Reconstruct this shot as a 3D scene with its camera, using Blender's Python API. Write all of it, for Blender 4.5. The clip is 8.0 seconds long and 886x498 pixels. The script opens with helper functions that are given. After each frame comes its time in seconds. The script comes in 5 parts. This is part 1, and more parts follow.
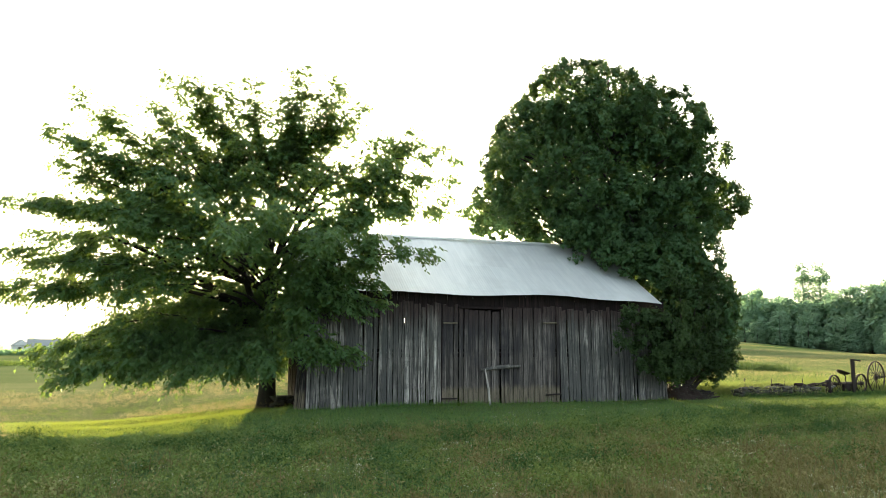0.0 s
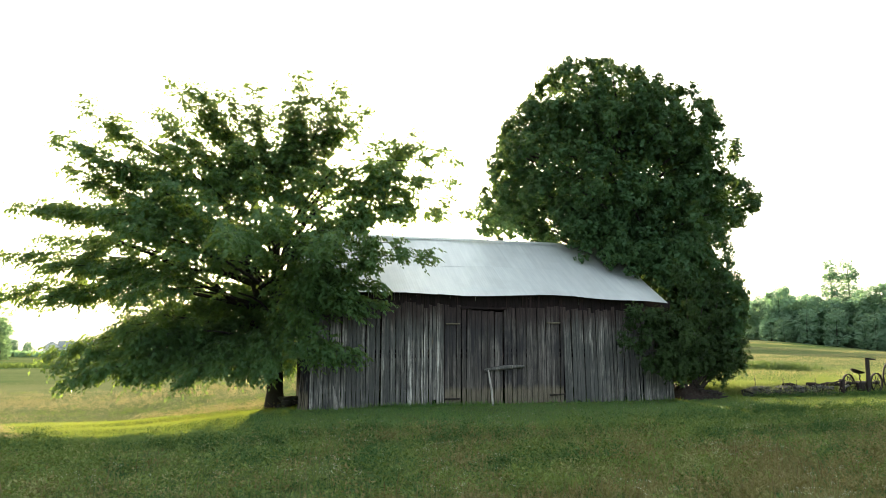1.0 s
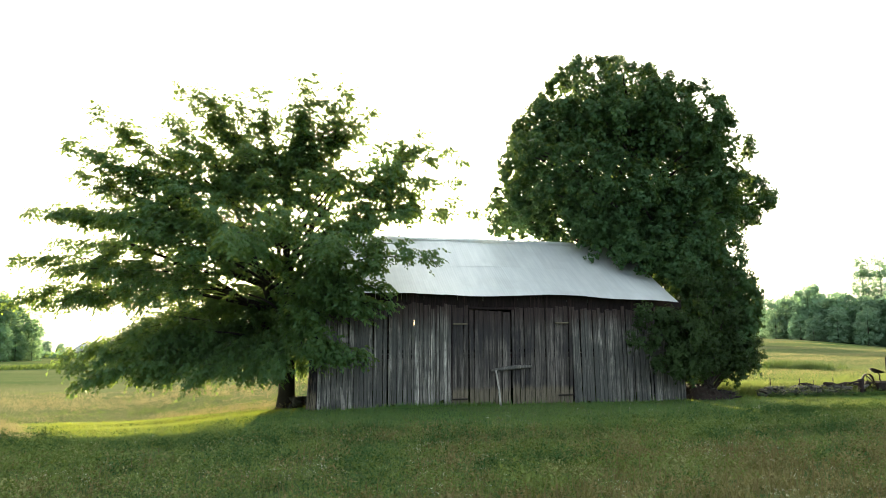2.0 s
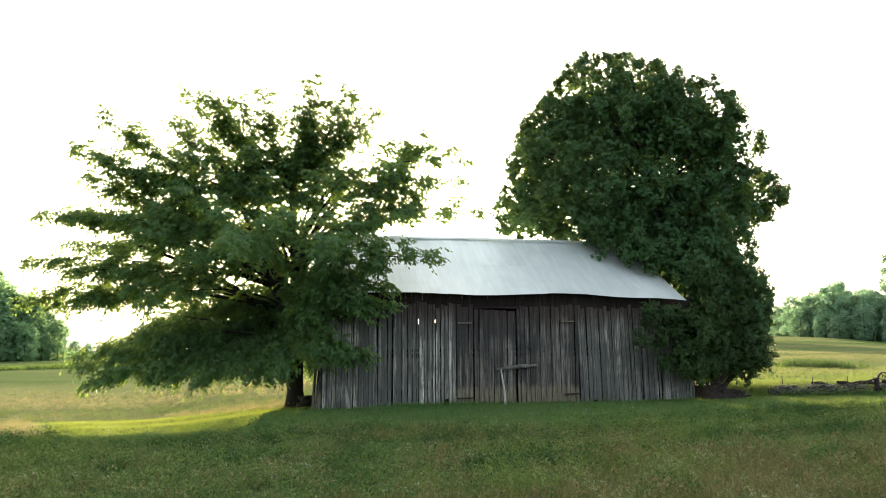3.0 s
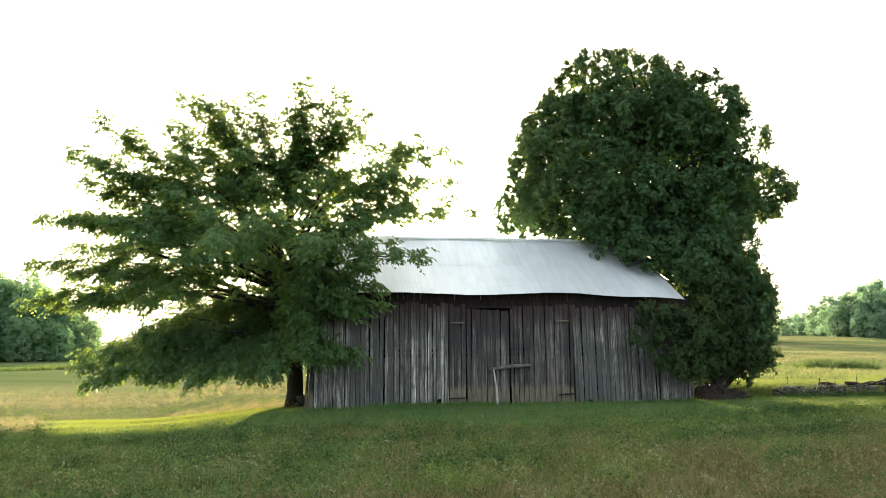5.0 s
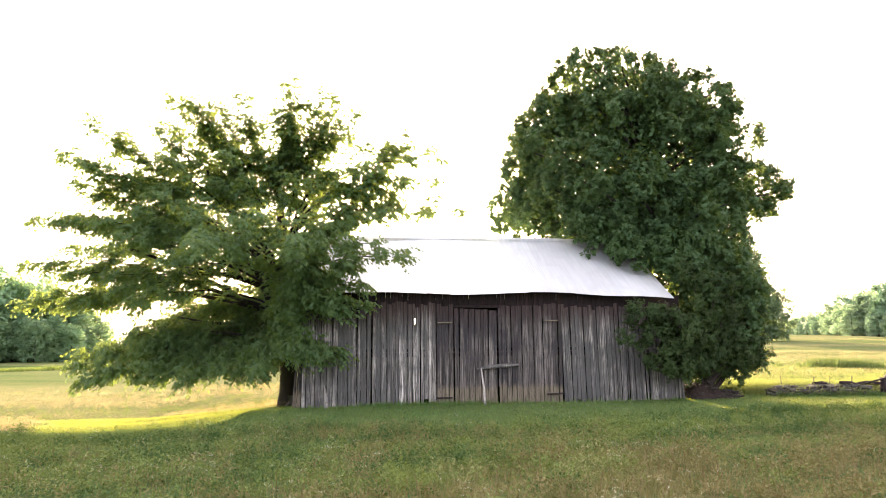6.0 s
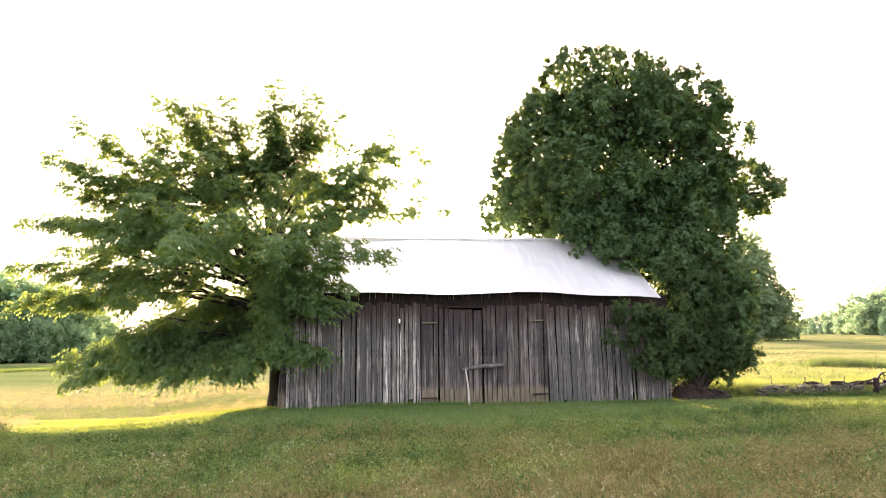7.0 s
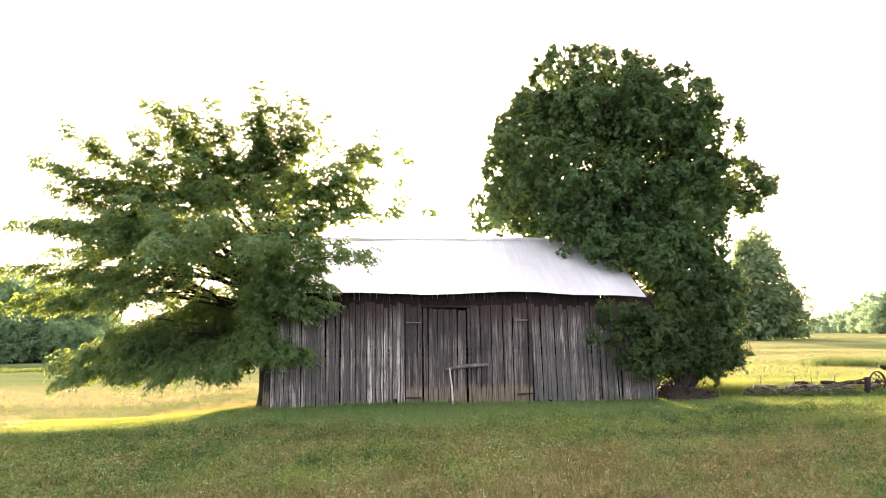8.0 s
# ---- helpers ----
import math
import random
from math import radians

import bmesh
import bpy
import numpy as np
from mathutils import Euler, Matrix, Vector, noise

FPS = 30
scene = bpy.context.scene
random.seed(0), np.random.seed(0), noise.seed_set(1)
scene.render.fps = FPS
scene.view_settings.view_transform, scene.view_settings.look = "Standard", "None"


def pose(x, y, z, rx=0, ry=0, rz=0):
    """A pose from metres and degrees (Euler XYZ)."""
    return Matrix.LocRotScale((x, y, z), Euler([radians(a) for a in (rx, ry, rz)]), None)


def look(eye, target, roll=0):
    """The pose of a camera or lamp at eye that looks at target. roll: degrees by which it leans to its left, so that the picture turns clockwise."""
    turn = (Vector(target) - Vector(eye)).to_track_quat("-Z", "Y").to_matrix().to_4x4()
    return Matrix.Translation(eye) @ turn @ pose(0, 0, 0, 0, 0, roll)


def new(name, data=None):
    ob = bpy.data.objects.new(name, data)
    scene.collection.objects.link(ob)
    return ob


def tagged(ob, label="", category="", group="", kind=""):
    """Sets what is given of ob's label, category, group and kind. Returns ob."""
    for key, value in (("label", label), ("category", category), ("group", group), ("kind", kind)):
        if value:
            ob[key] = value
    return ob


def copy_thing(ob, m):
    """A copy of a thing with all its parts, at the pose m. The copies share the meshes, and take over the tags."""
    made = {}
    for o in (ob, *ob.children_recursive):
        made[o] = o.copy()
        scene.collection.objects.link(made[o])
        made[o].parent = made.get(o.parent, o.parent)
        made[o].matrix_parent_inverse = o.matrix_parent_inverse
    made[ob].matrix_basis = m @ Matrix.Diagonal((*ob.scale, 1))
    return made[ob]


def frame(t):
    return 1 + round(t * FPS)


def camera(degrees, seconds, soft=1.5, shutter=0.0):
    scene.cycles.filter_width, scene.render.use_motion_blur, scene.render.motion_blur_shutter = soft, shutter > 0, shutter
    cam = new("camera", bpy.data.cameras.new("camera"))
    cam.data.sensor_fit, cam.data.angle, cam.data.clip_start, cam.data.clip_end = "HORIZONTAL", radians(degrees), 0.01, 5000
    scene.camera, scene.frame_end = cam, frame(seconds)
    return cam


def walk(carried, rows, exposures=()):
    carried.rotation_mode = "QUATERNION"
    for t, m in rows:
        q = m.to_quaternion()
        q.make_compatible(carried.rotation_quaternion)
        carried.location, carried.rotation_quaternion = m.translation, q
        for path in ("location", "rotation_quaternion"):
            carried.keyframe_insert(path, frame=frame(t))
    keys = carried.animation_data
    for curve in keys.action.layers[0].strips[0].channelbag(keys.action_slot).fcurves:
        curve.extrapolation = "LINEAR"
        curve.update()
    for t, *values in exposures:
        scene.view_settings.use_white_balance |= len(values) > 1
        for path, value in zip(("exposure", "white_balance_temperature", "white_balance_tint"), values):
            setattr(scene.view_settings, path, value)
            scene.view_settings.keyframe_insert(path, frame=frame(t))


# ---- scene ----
cam = camera(65.6, 8.0, soft=0.68)
PATH = [
    (0, (0.078, -0.148, 1.725), (0.656, 1.751, 1.97), 0.4),
    (0.5, (0.336, -0.255, 1.727), (0.882, 1.653, 1.973), 0.3),
    (1, (0.583, -0.363, 1.74), (1.094, 1.555, 1.985), 0.1),
    (1.5, (0.803, -0.437, 1.744), (1.278, 1.49, 1.99), 0.0),
    (3, (1.438, -0.601, 1.754), (1.817, 1.347, 1.996), -0.3),
    (3.5, (1.636, -0.64, 1.751), (1.989, 1.314, 1.994), -0.3),
    (4, (1.877, -0.669, 1.746), (2.202, 1.289, 1.989), -0.4),
    (4.5, (2.141, -0.707, 1.742), (2.446, 1.254, 1.985), -0.4),
    (6, (3.07, -0.85, 1.724), (3.318, 1.12, 1.968), -0.5),
    (6.5, (3.411, -0.887, 1.729), (3.64, 1.085, 1.972), -0.6),
    (7, (3.774, -0.92, 1.724), (3.985, 1.054, 1.968), -0.6),
    (7.5, (4.132, -0.959, 1.726), (4.325, 1.016, 1.969), -0.6),
    (8, (4.488, -1.002, 1.725), (4.662, 0.976, 1.968), -0.7),
]
EXPOSURES = [(0.0, 2.85, 6900, 4), (4.7, 2.85, 6900, 4), (5.3, 3.35, 7150, 16), (5.8, 3.75, 7450, 28), (8.0, 3.8, 7600, 30)]
walk(cam, [(t, look(eye, target, roll)) for t, eye, target, roll in PATH], EXPOSURES)

# ---- sky and sun: a low evening sun behind the barn ----
SUN_AZ, SUN_EL = radians(5.6), radians(8.0)
world = bpy.data.worlds.new("sky")
scene.world = world
world.use_nodes = True
wn = world.node_tree.nodes
sky = wn.new("ShaderNodeTexSky")
sky.sky_type = "NISHITA"
sky.sun_disc = False
sky.sun_elevation, sky.sun_rotation = SUN_EL, SUN_AZ
sky.air_density, sky.dust_density, sky.ozone_density = 0.45, 6.0, 0.6
wn["Background"].inputs["Strength"].default_value = 0.08
# a thin, even veil of high haze over the clear sky
veil = wn.new("ShaderNodeBackground")
veil.inputs["Color"].default_value = (0.96, 1.0, 0.98, 1)
veil.inputs["Strength"].default_value = 0.13
both = wn.new("ShaderNodeAddShader")
world.node_tree.links.new(sky.outputs[0], wn["Background"].inputs["Color"])
world.node_tree.links.new(wn["Background"].outputs[0], both.inputs[0])
world.node_tree.links.new(veil.outputs[0], both.inputs[1])
world.node_tree.links.new(both.outputs[0], wn["World Output"].inputs["Surface"])

sun_way = Vector((math.sin(SUN_AZ) * math.cos(SUN_EL), math.cos(SUN_AZ) * math.cos(SUN_EL), math.sin(SUN_EL)))
sun = new("sun", bpy.data.lights.new("sun", "SUN"))
sun.data.energy, sun.data.angle, sun.data.color = 2.7, radians(0.53), (1.0, 0.87, 0.62)
sun.matrix_world = look(sun_way * 60, (0, 0, 0))


# ---- materials ----
class Mat:
    """A node material with short calls for its nodes."""

    def __init__(self, name):
        self.m = bpy.data.materials.new(name)
        self.m.use_nodes = True
        self.t = self.m.node_tree
        self.b = self.t.nodes["Principled BSDF"]
        self.out = self.t.nodes["Material Output"]

    def node(self, kind, **values):
        n = self.t.nodes.new(kind)
        for k, v in values.items():
            n.inputs[k.replace("_", " ")].default_value = v
        return n

    def link(self, a, b):
        self.t.links.new(a, b)

    def coords(self, scale, which="Object"):
        c = self.node("ShaderNodeTexCoord")
        m = self.node("ShaderNodeMapping", Scale=scale)
        self.link(c.outputs[which], m.inputs["Vector"])
        return m.outputs[0]

    def noise(self, vec, scale, detail=4.0, rough=0.55):
        n = self.node("ShaderNodeTexNoise", Scale=scale, Detail=detail, Roughness=rough)
        self.link(vec, n.inputs["Vector"])
        return n.outputs["Fac"]

    def ramp(self, fac, *stops):
        r = self.node("ShaderNodeValToRGB")
        e = r.color_ramp.elements
        while len(e) < len(stops):
            e.new(0.5)
        for el, (p, c) in zip(e, stops):
            el.position, el.color = p, (c if len(c) == 4 else (*c, 1)) if hasattr(c, "__len__") else (c, c, c, 1)
        self.link(fac, r.inputs[0])
        return r.outputs[0]

    def mix(self, fac, a, b, blend="MIX"):
        n = self.t.nodes.new("ShaderNodeMix")
        n.data_type, n.blend_type = "RGBA", blend
        for sock, v in ((n.inputs[0], fac), (n.inputs[6], a), (n.inputs[7], b)):
            if isinstance(v, bpy.types.NodeSocket):
                self.link(v, sock)
            elif hasattr(v, "__len__"):
                sock.default_value = (*v, 1) if len(v) == 3 else v
            else:
                sock.default_value = v
        return n.outputs[2]

    def colour(self, sock):
        self.link(sock, self.b.inputs["Base Color"])

    def bump(self, h, strength, distance=0.01):
        n = self.node("ShaderNodeBump", Strength=strength, Distance=distance)
        self.link(h, n.inputs["Height"])
        self.link(n.outputs[0], self.b.inputs["Normal"])

    def scaled(self, value, low, high):
        n = self.node("ShaderNodeMapRange")
        n.inputs["From Min"].default_value, n.inputs["From Max"].default_value = low, high
        self.link(value, n.inputs["Value"])
        return n.outputs["Result"]

    def rand(self):
        return self.node("ShaderNodeObjectInfo").outputs["Random"]

    def island(self):
        return self.node("ShaderNodeNewGeometry").outputs["Random Per Island"]


def wood(name, pale, dark, stain, streak=0.5, rough=0.85, foot=None, fresh=None):
    """Bare old timber: long grain, dark streaks, blotches, and a tone of its own for each board."""
    m = Mat(name)
    c = m.coords((1, 1, 1))
    r = m.rand()
    shift = m.node("ShaderNodeVectorMath")
    shift.operation = "ADD"
    comb = m.node("ShaderNodeCombineXYZ")
    mul = m.node("ShaderNodeMath")
    mul.operation = "MULTIPLY"
    mul.inputs[1].default_value = 37.0
    m.link(r, mul.inputs[0])
    m.link(mul.outputs[0], comb.inputs[0])
    m.link(mul.outputs[0], comb.inputs[2])
    m.link(c, shift.inputs[0])
    m.link(comb.outputs[0], shift.inputs[1])
    mp = m.node("ShaderNodeMapping", Scale=(46, 46, 1.1))
    m.link(shift.outputs[0], mp.inputs[0])
    mp2 = m.node("ShaderNodeMapping", Scale=(20, 20, 0.4))
    m.link(shift.outputs[0], mp2.inputs[0])
    grain = m.noise(mp.outputs[0], 1.3, 7, 0.7)
    band = m.noise(mp2.outputs[0], 1.2, 4, 0.65)
    place = m.node("ShaderNodeNewGeometry").outputs["Position"]
    blot = m.noise(place, 0.75, 5, 0.65)
    base = m.ramp(grain, (0.39, dark), (0.5, [0.45 * (a + b) for a, b in zip(pale, dark)]), (0.61, pale))
    tone = m.ramp(band, (0.33, 1 - streak), (0.5, 0.9), (0.66, 1.42))
    col = m.mix(1.0, base, tone, "MULTIPLY")
    per = m.ramp(r, (0.0, 0.52), (0.5, 0.95), (1.0, 1.45))
    col = m.mix(1.0, col, per, "MULTIPLY")
    knot = m.noise(m.coords((7, 7, 2.2)), 1.6, 2, 0.5)
    col = m.mix(m.ramp(knot, (0.66, 0.0), (0.74, 0.8)), col, dark)
    mp3 = m.node("ShaderNodeMapping", Scale=(8, 8, 0.5))
    m.link(place, mp3.inputs[0])
    run = m.noise(mp3.outputs[0], 1.0, 5, 0.7)
    st = m.ramp(m.mix(0.4, blot, run), (0.45, 0.0), (0.54, 0.85))
    col = m.mix(st, col, stain)
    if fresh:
        # fresh: dark brown mixed in towards the top of each board, to an uneven height
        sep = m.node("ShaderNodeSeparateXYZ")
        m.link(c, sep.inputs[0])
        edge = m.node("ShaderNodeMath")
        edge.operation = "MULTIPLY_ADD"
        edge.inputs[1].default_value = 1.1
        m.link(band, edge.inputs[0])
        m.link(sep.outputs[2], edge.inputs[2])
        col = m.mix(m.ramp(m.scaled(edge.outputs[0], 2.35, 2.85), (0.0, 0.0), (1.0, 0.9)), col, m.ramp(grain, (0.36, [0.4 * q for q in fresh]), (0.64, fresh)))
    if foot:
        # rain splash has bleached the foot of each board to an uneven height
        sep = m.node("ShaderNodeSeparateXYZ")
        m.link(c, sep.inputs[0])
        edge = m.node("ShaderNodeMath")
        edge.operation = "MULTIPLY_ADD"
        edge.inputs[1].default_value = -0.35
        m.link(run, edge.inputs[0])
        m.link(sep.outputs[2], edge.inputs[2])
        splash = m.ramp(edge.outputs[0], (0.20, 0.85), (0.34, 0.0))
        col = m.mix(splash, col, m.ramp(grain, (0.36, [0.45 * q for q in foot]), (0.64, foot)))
    crack = m.noise(mp.outputs[0], 3.1, 3, 0.5)
    col = m.mix(m.ramp(crack, (0.57, 0.0), (0.64, 0.9)), col, [0.5 * q for q in dark])
    m.colour(col)
    m.b.inputs["Roughness"].default_value = rough
    m.b.inputs["Specular IOR Level"].default_value = 0.25
    m.bump(grain, 0.6, 0.006)
    return m.m


def leaves(name, a, b, c, back, share=0.4, rough=0.42, per=0.0, spec=0.35):
    """Leaves: a cool sheen on top, and light let through from behind."""
    m = Mat(name)
    isl = m.island()
    col = m.ramp(isl, (0.0, a), (0.5, b), (1.0, c))
    patch = m.noise(m.coords((1, 1, 1)), 0.9, 3)
    col = m.mix(m.ramp(patch, (0.4, 0.0), (0.65, 0.5)), col, c)
    if per:
        col = m.mix(1.0, col, m.ramp(m.rand(), (0.0, 1 - per), (1.0, 1 + per)), "MULTIPLY")
    m.colour(col)
    m.b.inputs["Roughness"].default_value = rough
    m.b.inputs["Specular IOR Level"].default_value = spec
    tr = m.node("ShaderNodeBsdfTranslucent")
    m.link(m.mix(isl, back, [v * 0.7 for v in back]), tr.inputs[0])
    mx = m.node("ShaderNodeMixShader", Fac=share)
    m.link(m.b.outputs[0], mx.inputs[1])
    m.link(tr.outputs[0], mx.inputs[2])
    m.link(mx.outputs[0], m.out.inputs["Surface"])
    return m.m


def plain(name, a, b, scale=8.0, rough=0.7, metal=0.0, bump=0.3, per=0.0):
    m = Mat(name)
    c = m.coords((1, 1, 1))
    n = m.noise(c, scale, 6, 0.6)
    n2 = m.noise(c, scale * 0.17, 3, 0.6)
    col = m.mix(n2, m.ramp(n, (0.35, a), (0.65, b)), m.ramp(n, (0.3, b), (0.7, a)))
    if per:
        col = m.mix(1.0, col, m.ramp(m.rand(), (0, 1 - per), (1, 1 + per)), "MULTIPLY")
    m.colour(col)
    m.b.inputs["Roughness"].default_value = rough
    m.b.inputs["Metallic"].default_value = metal
    m.bump(n, bump, 0.02)
    return m.m


def tin():
    """Galvanised roofing: dull zinc with spangle, streaks down the slope and a tone for each sheet."""
    m = Mat("galvanised_tin")
    c = m.coords((1, 1, 1))
    streak = m.noise(m.coords((5, 0.5, 0.5)), 2.0, 5, 0.6)
    blot = m.noise(c, 0.9, 4, 0.6)
    spang = m.noise(c, 60, 2)
    col = m.ramp(streak, (0.3, (0.62, 0.67, 0.69)), (0.7, (0.74, 0.78, 0.79)))
    col = m.mix(m.ramp(blot, (0.5, 0.0), (0.72, 0.55)), col, (0.52, 0.55, 0.56))
    col = m.mix(1.0, col, m.ramp(m.rand(), (0, 0.93), (1, 1.03)), "MULTIPLY")
    m.colour(col)
    m.b.inputs["Metallic"].default_value = 0.30
    rr = m.ramp(m.mix(0.5, spang, streak), (0.3, 0.34), (0.7, 0.48))
    m.link(rr, m.b.inputs["Roughness"])
    m.bump(blot, 0.15, 0.03)
    return m.m


def turf():
    """Soil and sward under the standing grass: green where it is short, straw and rust where it is tall."""
    m = Mat("turf")
    c = m.coords((1, 1, 1))
    big = m.noise(c, 0.35, 5, 0.6)
    mid = m.noise(c, 2.3, 5, 0.65)
    fine = m.noise(c, 25, 4, 0.7)
    far = m.noise(m.coords((0.02, 0.09, 1)), 1.0, 4, 0.6)
    green = m.ramp(fine, (0.3, (0.020, 0.050, 0.017)), (0.7, (0.056, 0.118, 0.036)))
    straw = m.ramp(fine, (0.3, (0.085, 0.078, 0.034)), (0.7, (0.180, 0.160, 0.074)))
    col = m.mix(m.ramp(m.mix(0.5, big, mid), (0.45, 0.0), (0.70, 0.5)), green, straw)
    # the open pasture beyond the barn is paler than the sward before it
    place = m.node("ShaderNodeSeparateXYZ")
    m.link(c, place.inputs[0])
    pale = m.mix(m.scaled(place.outputs["Y"], 19.0, 30.0), m.ramp(far, (0.4, 0.0), (0.7, 0.35)), m.ramp(far, (0.32, 0.1), (0.62, 0.7)))
    col = m.mix(pale, col, (0.18, 0.178, 0.090))
    m.colour(col)
    m.b.inputs["Roughness"].default_value = 1.0
    m.b.inputs["Specular IOR Level"].default_value = 0.0
    m.bump(m.mix(0.5, mid, fine), 0.25, 0.04)
    return m.m


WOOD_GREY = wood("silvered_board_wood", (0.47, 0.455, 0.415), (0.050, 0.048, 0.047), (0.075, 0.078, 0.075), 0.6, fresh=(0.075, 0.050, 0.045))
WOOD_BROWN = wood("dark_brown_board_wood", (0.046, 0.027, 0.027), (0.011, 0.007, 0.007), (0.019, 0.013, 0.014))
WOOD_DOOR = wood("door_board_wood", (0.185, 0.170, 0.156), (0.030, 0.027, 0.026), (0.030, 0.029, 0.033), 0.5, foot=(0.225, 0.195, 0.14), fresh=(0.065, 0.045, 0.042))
WOOD_POST = wood("bleached_post_wood", (0.48, 0.46, 0.42), (0.20, 0.19, 0.17), (0.30, 0.29, 0.27), 0.3)
TIN = tin()
TURF = turf()
BARK = plain("bark", (0.022, 0.018, 0.015), (0.062, 0.054, 0.045), 14, 0.95, 0, 1.0)
IRON = plain("rusty_iron", (0.010, 0.007, 0.006), (0.028, 0.019, 0.014), 20, 0.8, 0.2, 0.3)
LITTER = plain("leaf_litter", (0.014, 0.009, 0.007), (0.038, 0.024, 0.017), 18, 0.95, 0, 1.0)
STONE = plain("field_stone", (0.016, 0.016, 0.013), (0.060, 0.058, 0.046), 6, 0.9, 0, 0.6, 0.35)
LEAF_ELM = leaves("elm_leaf", (0.036, 0.088, 0.043), (0.056, 0.126, 0.058), (0.090, 0.172, 0.072), (0.33, 0.44, 0.08), 0.36, 0.5, spec=0.18)
LEAF_WEED = leaves("weed_leaf", (0.042, 0.080, 0.026), (0.064, 0.112, 0.034), (0.098, 0.150, 0.045), (0.14, 0.20, 0.04), 0.25, 0.75)
LEAF_MAPLE = leaves("maple_leaf", (0.024, 0.062, 0.031), (0.040, 0.096, 0.046), (0.074, 0.150, 0.062), (0.19, 0.27, 0.055), 0.32, 0.5, spec=0.16)
LEAF_BUSH = leaves("bush_leaf", (0.012, 0.028, 0.013), (0.021, 0.045, 0.019), (0.055, 0.098, 0.034), (0.12, 0.18, 0.035), 0.28, 0.55, spec=0.12)
# distant leaves: air haze is put into their pale, bluish colours
LEAF_FAR_HAZE = leaves("haze_toned_woodland_leaf", (0.200, 0.335, 0.240), (0.230, 0.370, 0.260), (0.265, 0.410, 0.275), (0.28, 0.42, 0.22), 0.44, 0.85, 0.25, 0.1)
LEAF_COPSE_HAZE = leaves("haze_toned_copse_leaf", (0.150, 0.295, 0.185), (0.185, 0.340, 0.205), (0.230, 0.390, 0.215), (0.30, 0.44, 0.19), 0.44, 0.8, 0.25, 0.1)
# field trees: lighter and bluer, with some haze put into the leaf colour
LEAF_FIELD_HAZE = leaves("haze_toned_field_tree_leaf", (0.100, 0.180, 0.115), (0.135, 0.225, 0.140), (0.170, 0.265, 0.150), (0.30, 0.42, 0.18), 0.5, 0.7)
GRASS_MEADOW = leaves("meadow_grass_blade", (0.064, 0.098, 0.027), (0.130, 0.175, 0.050), (0.235, 0.265, 0.088), (0.20, 0.27, 0.05), 0.3, 0.6)
GRASS_DRY = leaves("drying_grass_blade", (0.076, 0.080, 0.026), (0.165, 0.158, 0.054), (0.29, 0.265, 0.105), (0.22, 0.215, 0.06), 0.3, 0.7)
GRASS_MOWN = leaves("mown_grass_blade", (0.028, 0.098, 0.032), (0.050, 0.150, 0.044), (0.090, 0.200, 0.056), (0.36, 0.40, 0.045), 0.30, 0.6)
GRASS_STRAW = leaves("straw_grass_blade", (0.095, 0.098, 0.046), (0.165, 0.154, 0.080), (0.265, 0.240, 0.135), (0.38, 0.335, 0.18), 0.38, 0.7, spec=0.0)
GRASS_TALL = leaves("tall_grass_blade", (0.108, 0.152, 0.052), (0.148, 0.188, 0.068), (0.200, 0.226, 0.090), (0.24, 0.29, 0.075), 0.36, 0.7, spec=0.0)
GRASS_PASTURE = leaves("pasture_grass_blade", (0.112, 0.122, 0.066), (0.155, 0.158, 0.088), (0.205, 0.198, 0.115), (0.16, 0.16, 0.080), 0.3, 0.85, spec=0.0)
FIELD_STRAW = leaves("field_straw_blade", (0.170, 0.160, 0.080), (0.220, 0.202, 0.102), (0.280, 0.250, 0.130), (0.40, 0.34, 0.16), 0.40, 0.8, spec=0.0)
SEED = leaves("seed_head", (0.13, 0.095, 0.050), (0.19, 0.145, 0.074), (0.26, 0.215, 0.115), (0.2, 0.16, 0.07), 0.3, 0.8, spec=0.0)
FORB_GREEN = leaves("forb_leaf", (0.082, 0.136, 0.043), (0.132, 0.196, 0.062), (0.200, 0.256, 0.085), (0.18, 0.24, 0.045), 0.28, 0.85, spec=0.0)
FORB_DARK = leaves("dark_forb_leaf", (0.034, 0.076, 0.029), (0.056, 0.112, 0.040), (0.086, 0.145, 0.050), (0.10, 0.15, 0.035), 0.15, 0.85, spec=0.0)
FORB_PALE = leaves("pale_forb_leaf", (0.175, 0.196, 0.078), (0.250, 0.262, 0.106), (0.330, 0.330, 0.150), (0.2, 0.24, 0.07), 0.28, 0.85, spec=0.0)
FORB_RUST = leaves("rusty_forb_leaf", (0.125, 0.118, 0.046), (0.205, 0.182, 0.076), (0.290, 0.255, 0.120), (0.2, 0.18, 0.07), 0.28, 0.85, spec=0.0)
PETAL = plain("cream_petal", (0.40, 0.41, 0.27), (0.58, 0.58, 0.44), 30, 0.8, 0, 0.0)
# siding dimmed and shingle paled: distance haze is put into their colours
SIDING = plain("white_siding", (0.58, 0.61, 0.62), (0.68, 0.70, 0.71), 0.7, 0.6, 0, 0.05)
SHINGLE = plain("grey_shingle", (0.20, 0.23, 0.24), (0.27, 0.30, 0.31), 2.0, 0.9, 0, 0.2)
PANE = plain("dark_pane", (0.03, 0.035, 0.04), (0.05, 0.055, 0.06), 2.0, 0.1, 0, 0.0)


